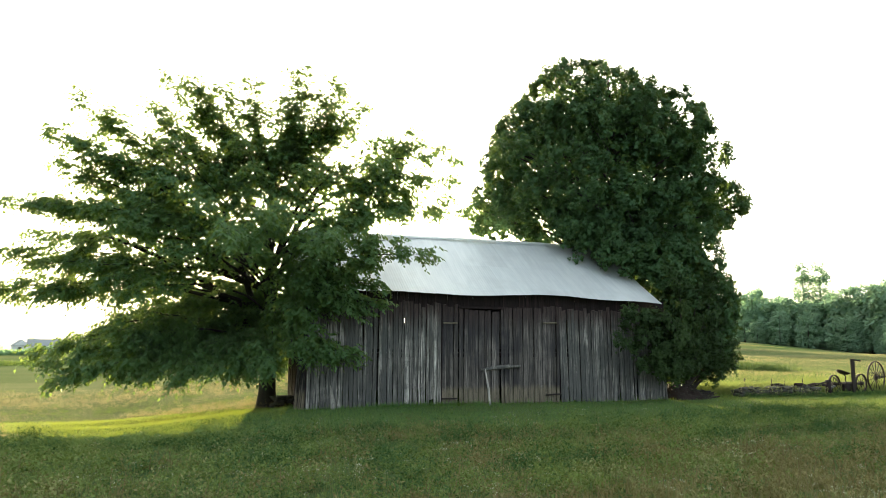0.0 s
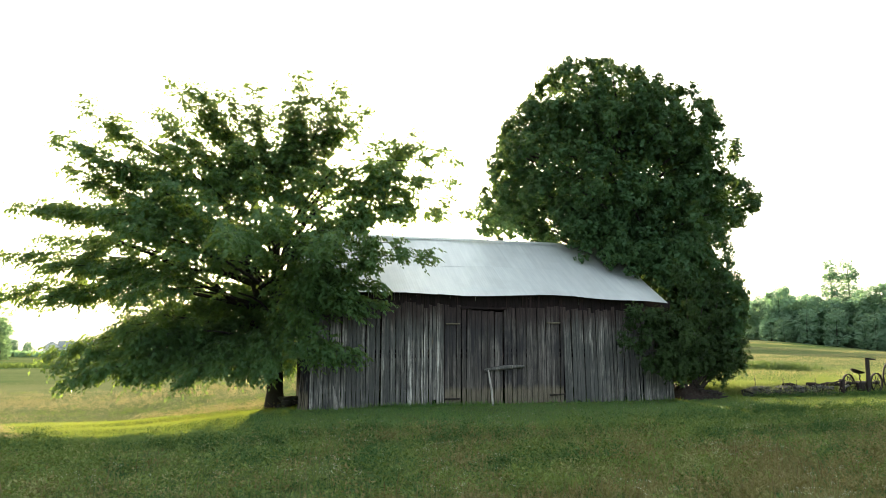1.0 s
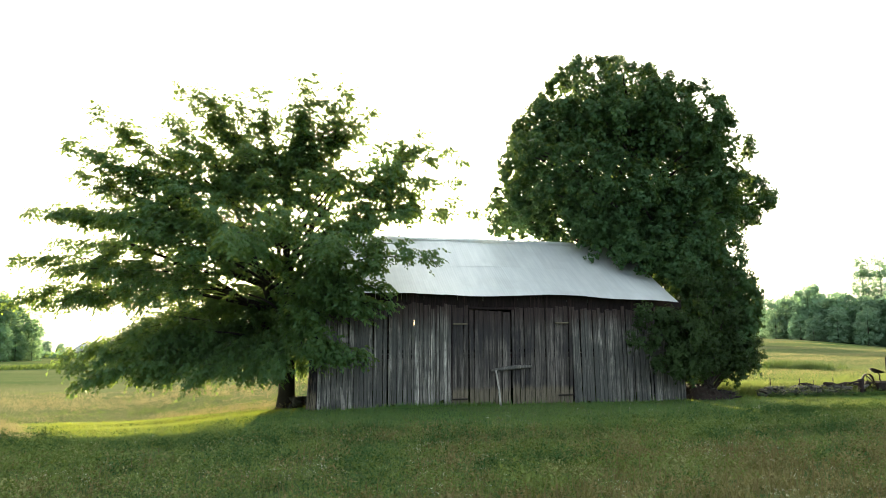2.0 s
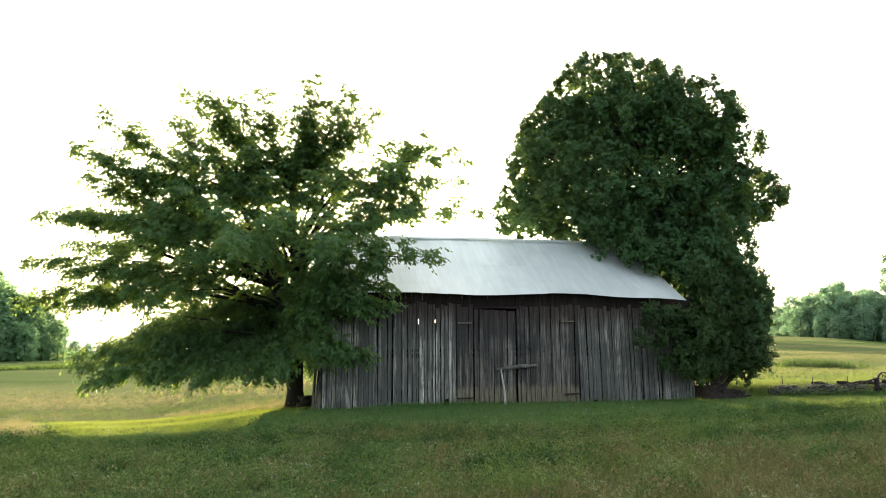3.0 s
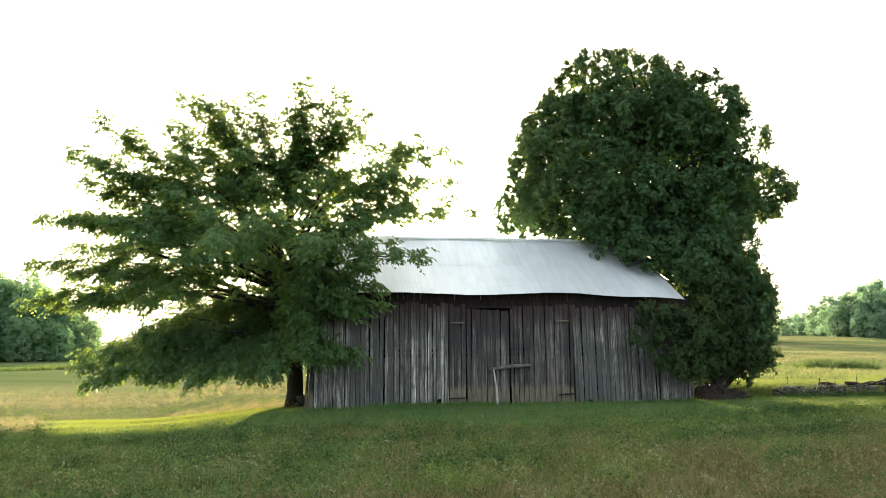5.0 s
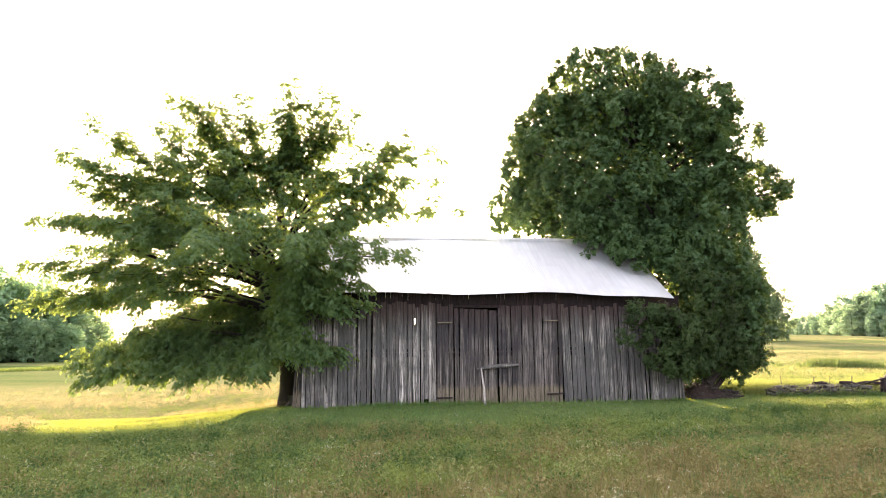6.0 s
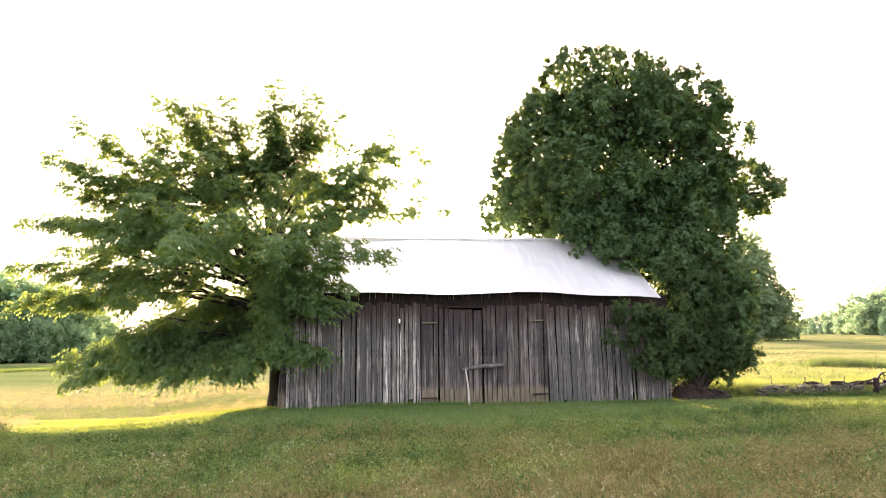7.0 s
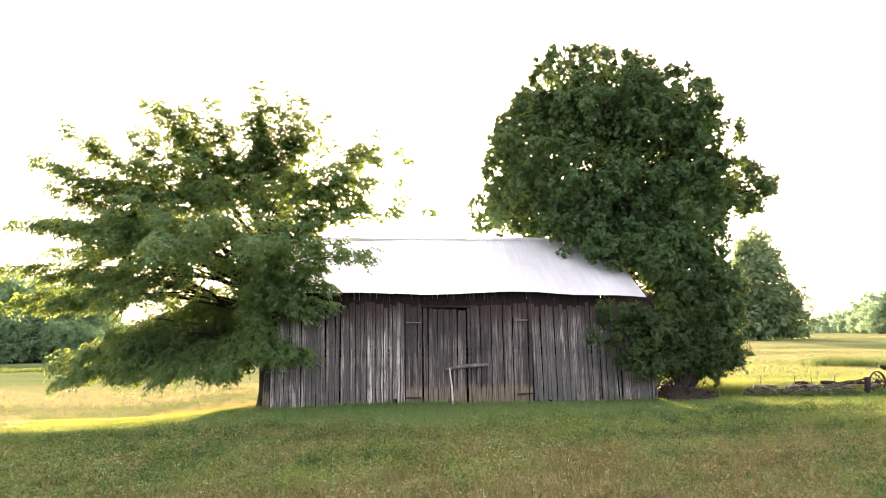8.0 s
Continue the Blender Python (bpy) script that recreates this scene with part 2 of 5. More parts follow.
# ---- building helpers ----
def mesh_of(name, verts, faces, material, smooth=False):
    """A mesh from arrays: verts n x 3, faces m x 3 or m x 4."""
    verts, faces = np.asarray(verts, np.float32), np.asarray(faces, np.int32)
    me = bpy.data.meshes.new(name)
    k = faces.shape[1]
    me.vertices.add(len(verts))
    me.vertices.foreach_set("co", verts.ravel())
    me.loops.add(faces.size)
    me.loops.foreach_set("vertex_index", faces.ravel())
    me.polygons.add(len(faces))
    me.polygons.foreach_set("loop_start", np.arange(0, faces.size, k, dtype=np.int32))
    me.update(calc_edges=True)
    me.validate()
    if smooth:
        me.polygons.foreach_set("use_smooth", np.ones(len(faces), bool))
    me.materials.append(material)
    return me


def put_part(name, me, parent, label="", kind=""):
    ob = new(name, me)
    ob.parent = parent
    return tagged(ob, label, kind=kind)


def part(name, bm, material, parent, label="", smooth=False):
    me = bpy.data.meshes.new(name)
    bm.normal_update()
    bm.to_mesh(me)
    bm.free()
    me.materials.append(material)
    if smooth:
        for p in me.polygons:
            p.use_smooth = True
    return put_part(name, me, parent, label)


def thing(name, at, label, category, group="", kind=""):
    ob = new(name)
    ob.location = at
    ob.empty_display_size = 0.2
    return tagged(ob, label, category, group, kind)


def box(bm, x0, x1, y0, y1, z0, z1, m=None, bevel=0.0):
    g = bmesh.ops.create_cube(bm, size=1.0)["verts"]
    for v in g:
        v.co = ((x0 + x1) / 2 + v.co.x * (x1 - x0), (y0 + y1) / 2 + v.co.y * (y1 - y0), (z0 + z1) / 2 + v.co.z * (z1 - z0))
    if bevel:
        es = list({e for v in g for e in v.link_edges})
        bmesh.ops.bevel(bm, geom=es, offset=bevel, segments=1, affect="EDGES")
    if m is not None:
        bmesh.ops.transform(bm, matrix=m, verts=g if not bevel else bm.verts[:])
    return g


def tube(points, radii, sides=6, cap=True):
    """Verts and quads of a tapered tube along points, closed at both ends."""
    pts = np.asarray(points, float)
    n = len(pts)
    tan = np.gradient(pts, axis=0)
    tan /= np.linalg.norm(tan, axis=1, keepdims=True) + 1e-9
    ref = np.where(np.abs(tan[:, 2:3]) > 0.9, np.array([[1.0, 0, 0]]), np.array([[0, 0, 1.0]]))
    u = np.cross(tan, ref)
    u /= np.linalg.norm(u, axis=1, keepdims=True) + 1e-9
    w = np.cross(tan, u)
    a = np.linspace(0, 2 * np.pi, sides, endpoint=False)
    ring = np.cos(a)[None, :, None] * u[:, None] + np.sin(a)[None, :, None] * w[:, None]
    v = (pts[:, None] + ring * np.asarray(radii, float)[:, None, None]).reshape(-1, 3)
    if cap:
        v = np.vstack([np.repeat(pts[:1], sides, 0), v, np.repeat(pts[-1:], sides, 0)])
        n += 2
    i = np.arange(n - 1)[:, None] * sides
    j = np.arange(sides)[None]
    k = (j + 1) % sides
    f = np.stack([i + j, i + k, i + sides + k, i + sides + j], -1).reshape(-1, 4)
    return v, f


class Heap:
    """Gathers many small pieces into one mesh."""

    def __init__(self):
        self.v, self.f, self.n = [], [], 0

    def add(self, v, f):
        self.v.append(np.asarray(v, float))
        self.f.append(np.asarray(f) + self.n)
        self.n += len(v)

    def mesh(self, name, material, smooth=False):
        return mesh_of(name, np.vstack(self.v), np.vstack(self.f), material, smooth)


def unit(a):
    return a / (np.linalg.norm(a, axis=-1, keepdims=True) + 1e-9)


def leaf_cards(pos, axis, normal, length, width, fold=0.18):
    """Folded leaves: a keel from base to tip and two raised sides."""
    axis = unit(axis)
    side = unit(np.cross(axis, normal))
    nor = np.cross(side, axis)
    L, W = length[:, None], width[:, None]
    mid = pos + axis * L * 0.42
    v = np.stack([pos, mid + side * W * 0.5 + nor * W * fold, pos + axis * L - nor * L * 0.12, mid - side * W * 0.5 + nor * W * fold], 1).reshape(-1, 3)
    i = np.arange(len(pos))[:, None] * 4
    f = np.concatenate([i + [0, 1, 2], i + [0, 2, 3]], 1).reshape(-1, 3)
    return v, f


def smoothstep(a, b, x):
    t = np.clip((x - a) / (b - a), 0, 1)
    return t * t * (3 - 2 * t)


def ground_z(x, y):
    """The lie of the land: level at the barn, lower on the west, a swell far on the east side."""
    x, y = np.asarray(x, float), np.asarray(y, float)
    r = np.hypot(x, y)
    az = np.degrees(np.arctan2(x, y))
    z = 0.10 * (1 - smoothstep(6, 14, y))
    z = z - 0.34 * smoothstep(1.6, -3.0, x + 0.25 * (y - 18)) * smoothstep(11, 17, y)
    z = z - 0.30 * smoothstep(15.8, 19.5, y) * smoothstep(3.0, 1.2, x)
    z = z - 0.35 * smoothstep(19, 24, y) * smoothstep(4, -1, x)
    z = z - (0.45 * smoothstep(56, 100, r) + 3.25 * smoothstep(108, 210, r)) * smoothstep(8, 0, az) * smoothstep(-25, -14, az)
    z = z + 0.75 * smoothstep(40, 130, r) * smoothstep(14, 30, az) - 1.75 * smoothstep(60, 130, r) * smoothstep(39, 50, az)
    z = z - 0.05 * np.maximum(r - 235, 0) * smoothstep(14, 4, az)
    z = z + 0.10 * np.sin(x * 0.21 + 1.3) * np.sin(y * 0.17) * smoothstep(14, 30, np.abs(x - 6) + 0.5 * np.abs(y - 18))
    z = z + 0.012 * np.sin(x * 1.3 + y * 0.7) * np.sin(y * 1.1 - x * 0.4)
    return z


# ---- ground ----
def build_ground():
    k = np.linspace(-1, 1, 221)
    gx = 5 + np.sinh(k * 6.5) * 10.0
    gy = 14 + np.sinh(k * 6.5) * 10.0
    X, Y = np.meshgrid(gx, gy)
    Z = ground_z(X, Y)
    n = len(k)
    v = np.stack([X, Y, Z], -1).reshape(-1, 3)
    i = (np.arange(n - 1)[:, None] * n + np.arange(n - 1)[None]).reshape(-1, 1)
    f = np.concatenate([i, i + 1, i + n + 1, i + n], 1)
    tagged(new("ground", mesh_of("ground", v, f, TURF, True)), "grassy pasture ground of green sward and straw patches", "ground", kind="structure")


build_ground()

# ---- barn ----
BX0, BX1, BY0, BY1 = 1.76, 11.40, 16.18, 21.10
RIDGE_Y = (BY0 + BY1) / 2
EAVE_Y = BY0 - 0.36


EAVE_X, EAVE_H = (1.3, 3.0, 5.2, 7.0, 8.3, 9.3, 10.3, 11.4), (2.80, 2.72, 2.67, 2.69, 2.70, 2.64, 2.59, 2.51)
RIDGE_X, RIDGE_H = (1.3, 5.0, 8.0, 10.0, 11.4), (4.47, 4.46, 4.43, 4.38, 4.30)


def eave_z(x):
    return float(np.interp(x, EAVE_X, EAVE_H))


def ridge_z(x):
    return float(np.interp(x, RIDGE_X, RIDGE_H))


barn = thing("barn", (0, 0, 0), "old grey plank barn with sagging tin roof in grass", "barn")


def board(name, x, w, z0, z1, y, material, parent, thick=0.024, lean=0.0, axis="x", rng=random, pitch=0.0, nip=1.0):
    """One upright plank with worn, uneven ends; its origin is at its foot. nip: how much of its width the rotten foot keeps."""
    bm = bmesh.new()
    g = box(bm, -w / 2, w / 2, -thick / 2, thick / 2, 0, z1 - z0)
    for v in g:
        if v.co.z > 0.1:
            v.co.z += rng.uniform(-0.02, 0.02)
            v.co.x *= rng.uniform(0.93, 1.0)
        else:
            v.co.z += rng.uniform(-0.015, 0.02)
            v.co.x *= rng.uniform(0.88, 1.0) * nip
    bmesh.ops.bisect_plane(bm, geom=bm.verts[:] + bm.edges[:] + bm.faces[:], plane_co=(0, 0, (z1 - z0) * rng.uniform(0.35, 0.65) if nip == 1.0 else 0.34), plane_no=(0, 0, 1))
    for v in bm.verts:
        if 0.2 < v.co.z < (z1 - z0) - 0.2 and nip == 1.0:
            v.co.y += rng.uniform(-0.006, 0.006)
            v.co.x += rng.uniform(-0.004, 0.004)
    ob = part(name, bm, material, parent)
    if axis == "x":
        ob.matrix_local = pose(x, y, z0, pitch, lean, 0)
    else:
        ob.matrix_local = pose(y, x, z0, 0, pitch, 90)
    return ob


def wall_run(name, x0, x1, zfoot, ztop, y, material, parent, rng, axis="x", wmin=0.08, wmax=0.155, gap=0.007, lean=0.0, sway=0.25, ragged=1.0):
    x = x0
    while x < x1 - 0.04:
        w = min(rng.uniform(wmin, wmax), x1 - x)
        g = gap * rng.uniform(0.3, 1.4) + (0.008 if gap > 0 and rng.random() < 0.08 else 0)
        if gap > 0 and name in ("wall_board", "panel_board") and rng.random() < 0.10:
            g += rng.uniform(0.008, 0.018)
        xc = x + w / 2
        worn = rng.uniform(0.05, 0.22) if name == "wall_board" and rng.random() < 0.05 else 0.0
        board(name, xc, max(w - g, 0.03), zfoot(xc) + worn + ragged * rng.uniform(-0.02, 0.05), ztop(xc) + ragged * rng.uniform(-0.05, 0.03), y + rng.uniform(-0.012, 0.008),
              material, parent, lean=lean + rng.gauss(0, sway), axis=axis, rng=rng, nip=0.35 if name == "wall_board" and (9.93 < xc < 10.06 or 10.42 < xc < 10.54) else 1.0)
        x += w


def build_barn():
    rng = random.Random(4)
    ground = lambda x: -0.05
    # posts, sills, plates: the frame that carries the boards
    def beam(name, x0, x1, y0, y1, z0, z1):
        bm = bmesh.new()
        box(bm, x0, x1, y0, y1, z0, z1, bevel=0.01)
        part(name, bm, WOOD_BROWN, barn)
    for x in (BX0 + 0.03, 5.0, 8.25, BX1 - 0.15):
        beam("post", x, x + 0.14, BY0 + 0.04, BY0 + 0.18, -0.1, 2.45)
        beam("post", x, x + 0.14, BY1 - 0.18, BY1 - 0.04, -0.6, 2.45)
    for y in (BY0 + 0.04, BY1 - 0.18):
        beam("wall_plate", BX0 + 0.02, BX1 - 0.02, y, y + 0.14, 2.37, 2.52)
        beam("girt", BX0 + 0.18, BX1 - 0.18, y + 0.02, y + 0.1, 1.15, 1.25)
    # front wall: added dark brown boards put the dark band under the eave into colour, silvered boards with uneven tops
    # before them
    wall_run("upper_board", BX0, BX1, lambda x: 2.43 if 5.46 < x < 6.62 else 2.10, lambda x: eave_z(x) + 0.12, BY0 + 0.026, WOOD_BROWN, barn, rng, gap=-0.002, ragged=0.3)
    top = lambda x: 2.46 + rng.uniform(-0.08, 0.06)
    for x0, x1 in ((BX0, 3.45), (3.45, 4.087), (4.090, 4.491), (4.493, 5.03)):
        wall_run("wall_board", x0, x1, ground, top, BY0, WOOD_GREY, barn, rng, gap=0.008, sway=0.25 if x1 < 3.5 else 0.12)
    # unseen boards added inside to block light behind all but two of the joints
    for x0, x1 in ((3.35, 4.068), (4.110, 4.472), (4.512, 4.985), (5.15, 5.95)):
        for z in (1.86, 2.02, 2.18):
            beam("lining_board", x0, x1, BY0 + 0.056, BY0 + 0.078, z, z + 0.16)
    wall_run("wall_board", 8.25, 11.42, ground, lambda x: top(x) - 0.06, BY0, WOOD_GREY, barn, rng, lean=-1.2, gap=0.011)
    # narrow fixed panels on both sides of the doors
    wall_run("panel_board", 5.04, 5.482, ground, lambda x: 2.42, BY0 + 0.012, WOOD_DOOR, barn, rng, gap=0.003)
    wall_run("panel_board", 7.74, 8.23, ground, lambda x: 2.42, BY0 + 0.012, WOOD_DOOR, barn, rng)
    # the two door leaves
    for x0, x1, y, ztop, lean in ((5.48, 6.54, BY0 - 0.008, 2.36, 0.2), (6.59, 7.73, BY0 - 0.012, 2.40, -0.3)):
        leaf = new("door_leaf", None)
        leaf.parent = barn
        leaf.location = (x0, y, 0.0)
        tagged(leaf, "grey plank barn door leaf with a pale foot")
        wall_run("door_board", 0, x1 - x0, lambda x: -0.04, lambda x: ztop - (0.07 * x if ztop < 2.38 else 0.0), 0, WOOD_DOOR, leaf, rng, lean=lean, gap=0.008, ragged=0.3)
    # battens and hinges
    def batten(name, x0, x1, z, h, tilt, material, y=BY0 - 0.045):
        bm = bmesh.new()
        box(bm, 0, x1 - x0, -0.02, 0.02, -h / 2, h / 2, bevel=0.006)
        part(name, bm, material, barn).matrix_local = pose(x0, y, z, 0, tilt, 0)
    batten("lintel_strip", 5.06, 5.42, 1.99, 0.035, 0, WOOD_DOOR)
    batten("lintel_strip", 7.75, 8.12, 2.02, 0.035, -1, WOOD_DOOR)
    batten("strap_hinge", 5.03, 5.42, 0.16, 0.035, 0, IRON)
    batten("strap_hinge", 7.80, 8.22, 0.20, 0.04, -2, IRON)
    batten("door_header", 5.44, 6.64, 2.39, 0.06, 0.5, WOOD_BROWN)
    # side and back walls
    # west boards dark brown: that side's shade is put into their colour
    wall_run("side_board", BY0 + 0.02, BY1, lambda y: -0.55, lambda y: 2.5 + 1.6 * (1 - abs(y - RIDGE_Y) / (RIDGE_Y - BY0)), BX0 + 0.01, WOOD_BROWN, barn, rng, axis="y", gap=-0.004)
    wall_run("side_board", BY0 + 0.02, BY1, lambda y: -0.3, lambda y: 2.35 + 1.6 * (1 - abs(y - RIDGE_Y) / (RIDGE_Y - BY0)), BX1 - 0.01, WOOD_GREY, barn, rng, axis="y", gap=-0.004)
    # the back wall lacks a strip of boarding at head height
    full = lambda x: eave_z(x) + 0.14
    for x0, x1, z0 in ((BX0, 4.66, None), (4.66, 5.5, 2.04), (5.5, BX1, None)):
        wall_run("back_board", x0, x1, lambda x: -0.5, full if z0 is None else (lambda x: z0), BY1, WOOD_GREY, barn, rng, gap=-0.035, sway=0.0)
        if z0 is not None:
            wall_run("back_board", x0, x1, lambda x: 2.31, full, BY1, WOOD_GREY, barn, rng, gap=-0.035, sway=0.0)
    # loose boards that lean on the front corner
    for k in range(3):
        board("leaning_board", BX0 - 0.06 - 0.075 * k, 0.07, -0.1, rng.uniform(1.0, 1.9), BY0 + 0.05 + 0.12 * k, WOOD_DOOR, barn, lean=rng.uniform(2, 5), rng=rng)


def build_roof():
    rng = random.Random(9)
    pitch, per = 0.0635, 11
    width = pitch * (per - 1)

    def surface(x, s, back):
        """s runs from the eave (0) to the ridge (1)."""
        ze, zr = eave_z(x), ridge_z(x)
        y = EAVE_Y + s * (RIDGE_Y - EAVE_Y)
        z = ze + s * (zr - ze) - 0.05 * math.sin(math.pi * s) + 0.018 * math.sin(x * 1.9 + 4 * s)
        return (2 * RIDGE_Y - y if back else y), z

    for back in (False, True):
        for row, (s0, s1) in enumerate(((0.0, 0.54), (0.50, 1.0))):
            x = 1.52
            i = 0
            while x < 10.6:
                nx, ns = per * 5 + 1, 7
                droop = rng.uniform(-0.004, 0.004) if row == 0 else 0.0
                a = s0 + droop
                v = []
                for jx in range(nx):
                    u = jx / (nx - 1)
                    xx = x + u * (width + pitch)
                    for js in range(ns):
                        s = a + (s1 - a) * js / (ns - 1)
                        y, z = surface(min(xx, 11.5), s, back)
                        z += 0.0016 * math.cos(2 * math.pi * u * per) + 0.007 * row + 0.003 * (i % 2) + 0.012
                        if row == 0 and s < 0.1:
                            z -= rng.uniform(0, 0.004)
                        v.append((xx, y, z))
                idx = (np.arange(nx - 1)[:, None] * ns + np.arange(ns - 1)[None]).reshape(-1, 1)
                f = np.concatenate([idx, idx + ns, idx + ns + 1, idx + 1], 1)
                put_part("roof_sheet", mesh_of("roof_sheet", v, f, TIN, True), barn)
                x += width
                i += 1
    # ridge cap
    x0, x1 = 1.51, 11.1
    v = []
    n = 40
    for k in range(n + 1):
        x = x0 + (x1 - x0) * k / n
        for dy, dz in ((-0.16, -0.06), (-0.05, 0.028), (0.05, 0.028), (0.16, -0.06)):
            v.append((x, RIDGE_Y + dy, ridge_z(x) + 0.02 + dz + 0.01 * math.sin(x * 2.3)))
    idx = (np.arange(n)[:, None] * 4 + np.arange(3)[None]).reshape(-1, 1)
    f = np.concatenate([idx, idx + 4, idx + 5, idx + 1], 1)
    put_part("ridge_cap", mesh_of("ridge_cap", v, f, TIN, True), barn)


build_barn()
build_roof()


def build_barn_things():
    rng = random.Random(12)
    # a loose pole laid across the doors on a prop
    p = thing("door_bar", (6.10, BY0 - 0.12, 0.86), "split grey rail laid across the barn doors", "rail")
    v, f = tube([(-0.08, -0.02, -0.02), (0.25, 0, 0.03), (0.6, 0.02, 0.06), (0.98, 0.03, 0.07)], [0.04, 0.05, 0.055, 0.035], 7)
    put_part("rail", mesh_of("rail", v, f, WOOD_GREY, True), p)
    q = thing("prop_stick", (6.08, BY0 - 0.30, 0.0), "bleached stick propping the rail against the barn doors", "stick")
    v, f = tube([(0.09, -0.05, -0.05), (0.075, 0.03, 0.4), (0.03, 0.14, 0.86)], [0.03, 0.026, 0.02], 7)
    put_part("stick", mesh_of("stick", v, f, WOOD_POST, True), q)
    s = thing("stake", (2.36, BY0 - 0.22, 0.0), "short bleached wooden stake leaning by the barn wall", "stake")
    v, f = tube([(0.02, 0, -0.1), (0.0, 0.03, 0.2), (-0.05, 0.08, 0.52)], [0.055, 0.05, 0.012], 7)
    put_part("stake_body", mesh_of("stake_body", v, f, WOOD_POST, True), s)


build_barn_things()


# ---- trees ----
def curve_pts(a, b, lift, n):
    """A limb from a to b that rises first and then bends over."""
    a, b = np.asarray(a, float), np.asarray(b, float)
    c = a + (b - a) * 0.45
    c[2] += lift
    t = np.linspace(0, 1, n)[:, None]
    return (1 - t) ** 2 * a + 2 * t * (1 - t) * c + t * t * b


def wiggle(pts, amount, rs):
    w = rs.normal(0, amount, pts.shape)
    w[0] = 0
    return pts + np.cumsum(w, 0) * 0.5


def roof_z(x, y):
    """The height of the barn's roof over each place; far below the ground where there is no barn."""
    s = 1 - np.abs(y - RIDGE_Y) / (RIDGE_Y - EAVE_Y)
    ze = np.interp(x, EAVE_X, EAVE_H)
    z = ze + np.clip(s, 0, 1) * (np.interp(x, RIDGE_X, RIDGE_H) - ze)
    on = (x > BX0 - 0.30) & (x < 11.62) & (y > EAVE_Y - 0.1) & (y < 2 * RIDGE_Y - EAVE_Y + 0.1)
    return np.where(on, z, -1e9)


def in_barn(p, gap=0.05):
    """Which places lie inside the barn's walls or under its roof."""
    x, y = p[:, 0], p[:, 1]
    body = (x > BX0 - gap) & (x < BX1 + gap) & (y > BY0 - gap) & (y < BY1 + gap)
    eave = p[:, 2] > np.interp(x, EAVE_X, EAVE_H) - 0.1
    return (p[:, 2] < roof_z(x, y) + gap) & (body | eave)


class Foliage:
    """Gathers the leaves and twigs of one plant."""

    def __init__(self, rs):
        self.p, self.a, self.n, self.l, self.w = [], [], [], [], []
        self.twigs = Heap()
        self.rs = rs

    def twig(self, a, d, length, leaf, aspect, step, droop=0.25):
        """A twig with leaves to both sides, lying in a loose flat spray."""
        rs = self.rs
        n = max(int(length / step), 3)
        t = np.linspace(0.12, 1, n)
        d = d / (np.linalg.norm(d) + 1e-9)
        pts = a + d * (t * length)[:, None]
        pts[:, 2] -= droop * length * t * t
        side = np.array([-d[1], d[0], 0.0])
        side /= np.linalg.norm(side) + 1e-9
        sg = np.where(np.arange(n) % 2 == 0, 1.0, -1.0)[:, None]
        ax = d * 0.6 + side * sg * 0.75 + rs.normal(0, 0.25, (n, 3))
        ax[:, 2] -= 0.62
        nor = np.array([0, 0, 0.9]) + d * 0.35 + rs.normal(0, 0.45, (n, 3))
        self.loose(pts + rs.normal(0, 0.012, (n, 3)), ax, nor, leaf * rs.uniform(0.65, 1.2, n), aspect)
        if rs.uniform() < 0.16:
            self.twigs.add(*tube([a, pts[n // 2], pts[-1]], [0.007, 0.004, 0.002], 3, False))

    def loose(self, pos, axis, normal, length, aspect):
        self.p.append(pos), self.a.append(axis), self.n.append(normal), self.l.append(length), self.w.append(length * aspect)

    def mesh(self, name, material, clear=True, simple=False):
        p, a, n, l, w = (np.concatenate(q) for q in (self.p, self.a, self.n, self.l, self.w))
        if clear:
            keep = ~in_barn(p) & (p[:, 2] > ground_z(p[:, 0], p[:, 1]) + 0.04)
            p, a, n, l, w = p[keep], a[keep], n[keep], l[keep], w[keep]
        if simple:
            a = unit(a)
            side = unit(np.cross(a, n)) * w[:, None] * 0.6
            v = np.stack([p - side, p + side, p + a * l[:, None]], 1).reshape(-1, 3)
            f = np.arange(len(v)).reshape(-1, 3)
        else:
            v, f = leaf_cards(p, a, n, l, w)
        return mesh_of(name, v, f, material)


def clump(fol, c, r, out, count, leaf, aspect, rs, flat=0.75, ruff=0.4):
    """A tuft of leaves round c that faces out and up."""
    d = unit(rs.normal(0, 1, (count, 3)) + out * 0.75 + np.array([0, 0, 0.35]))
    rad = r * rs.uniform(0.35, 1.05, count) ** 0.7
    pos = c + d * rad[:, None] * np.array([1, 1, flat])
    ax = d + np.array([0, 0, -0.55]) + rs.normal(0, 0.45, (count, 3))
    nor = d * 0.6 + np.array([0, 0, 0.8]) + rs.normal(0, ruff, (count, 3))
    fol.loose(pos, ax, nor, leaf * rs.uniform(0.6, 1.2, count), aspect)


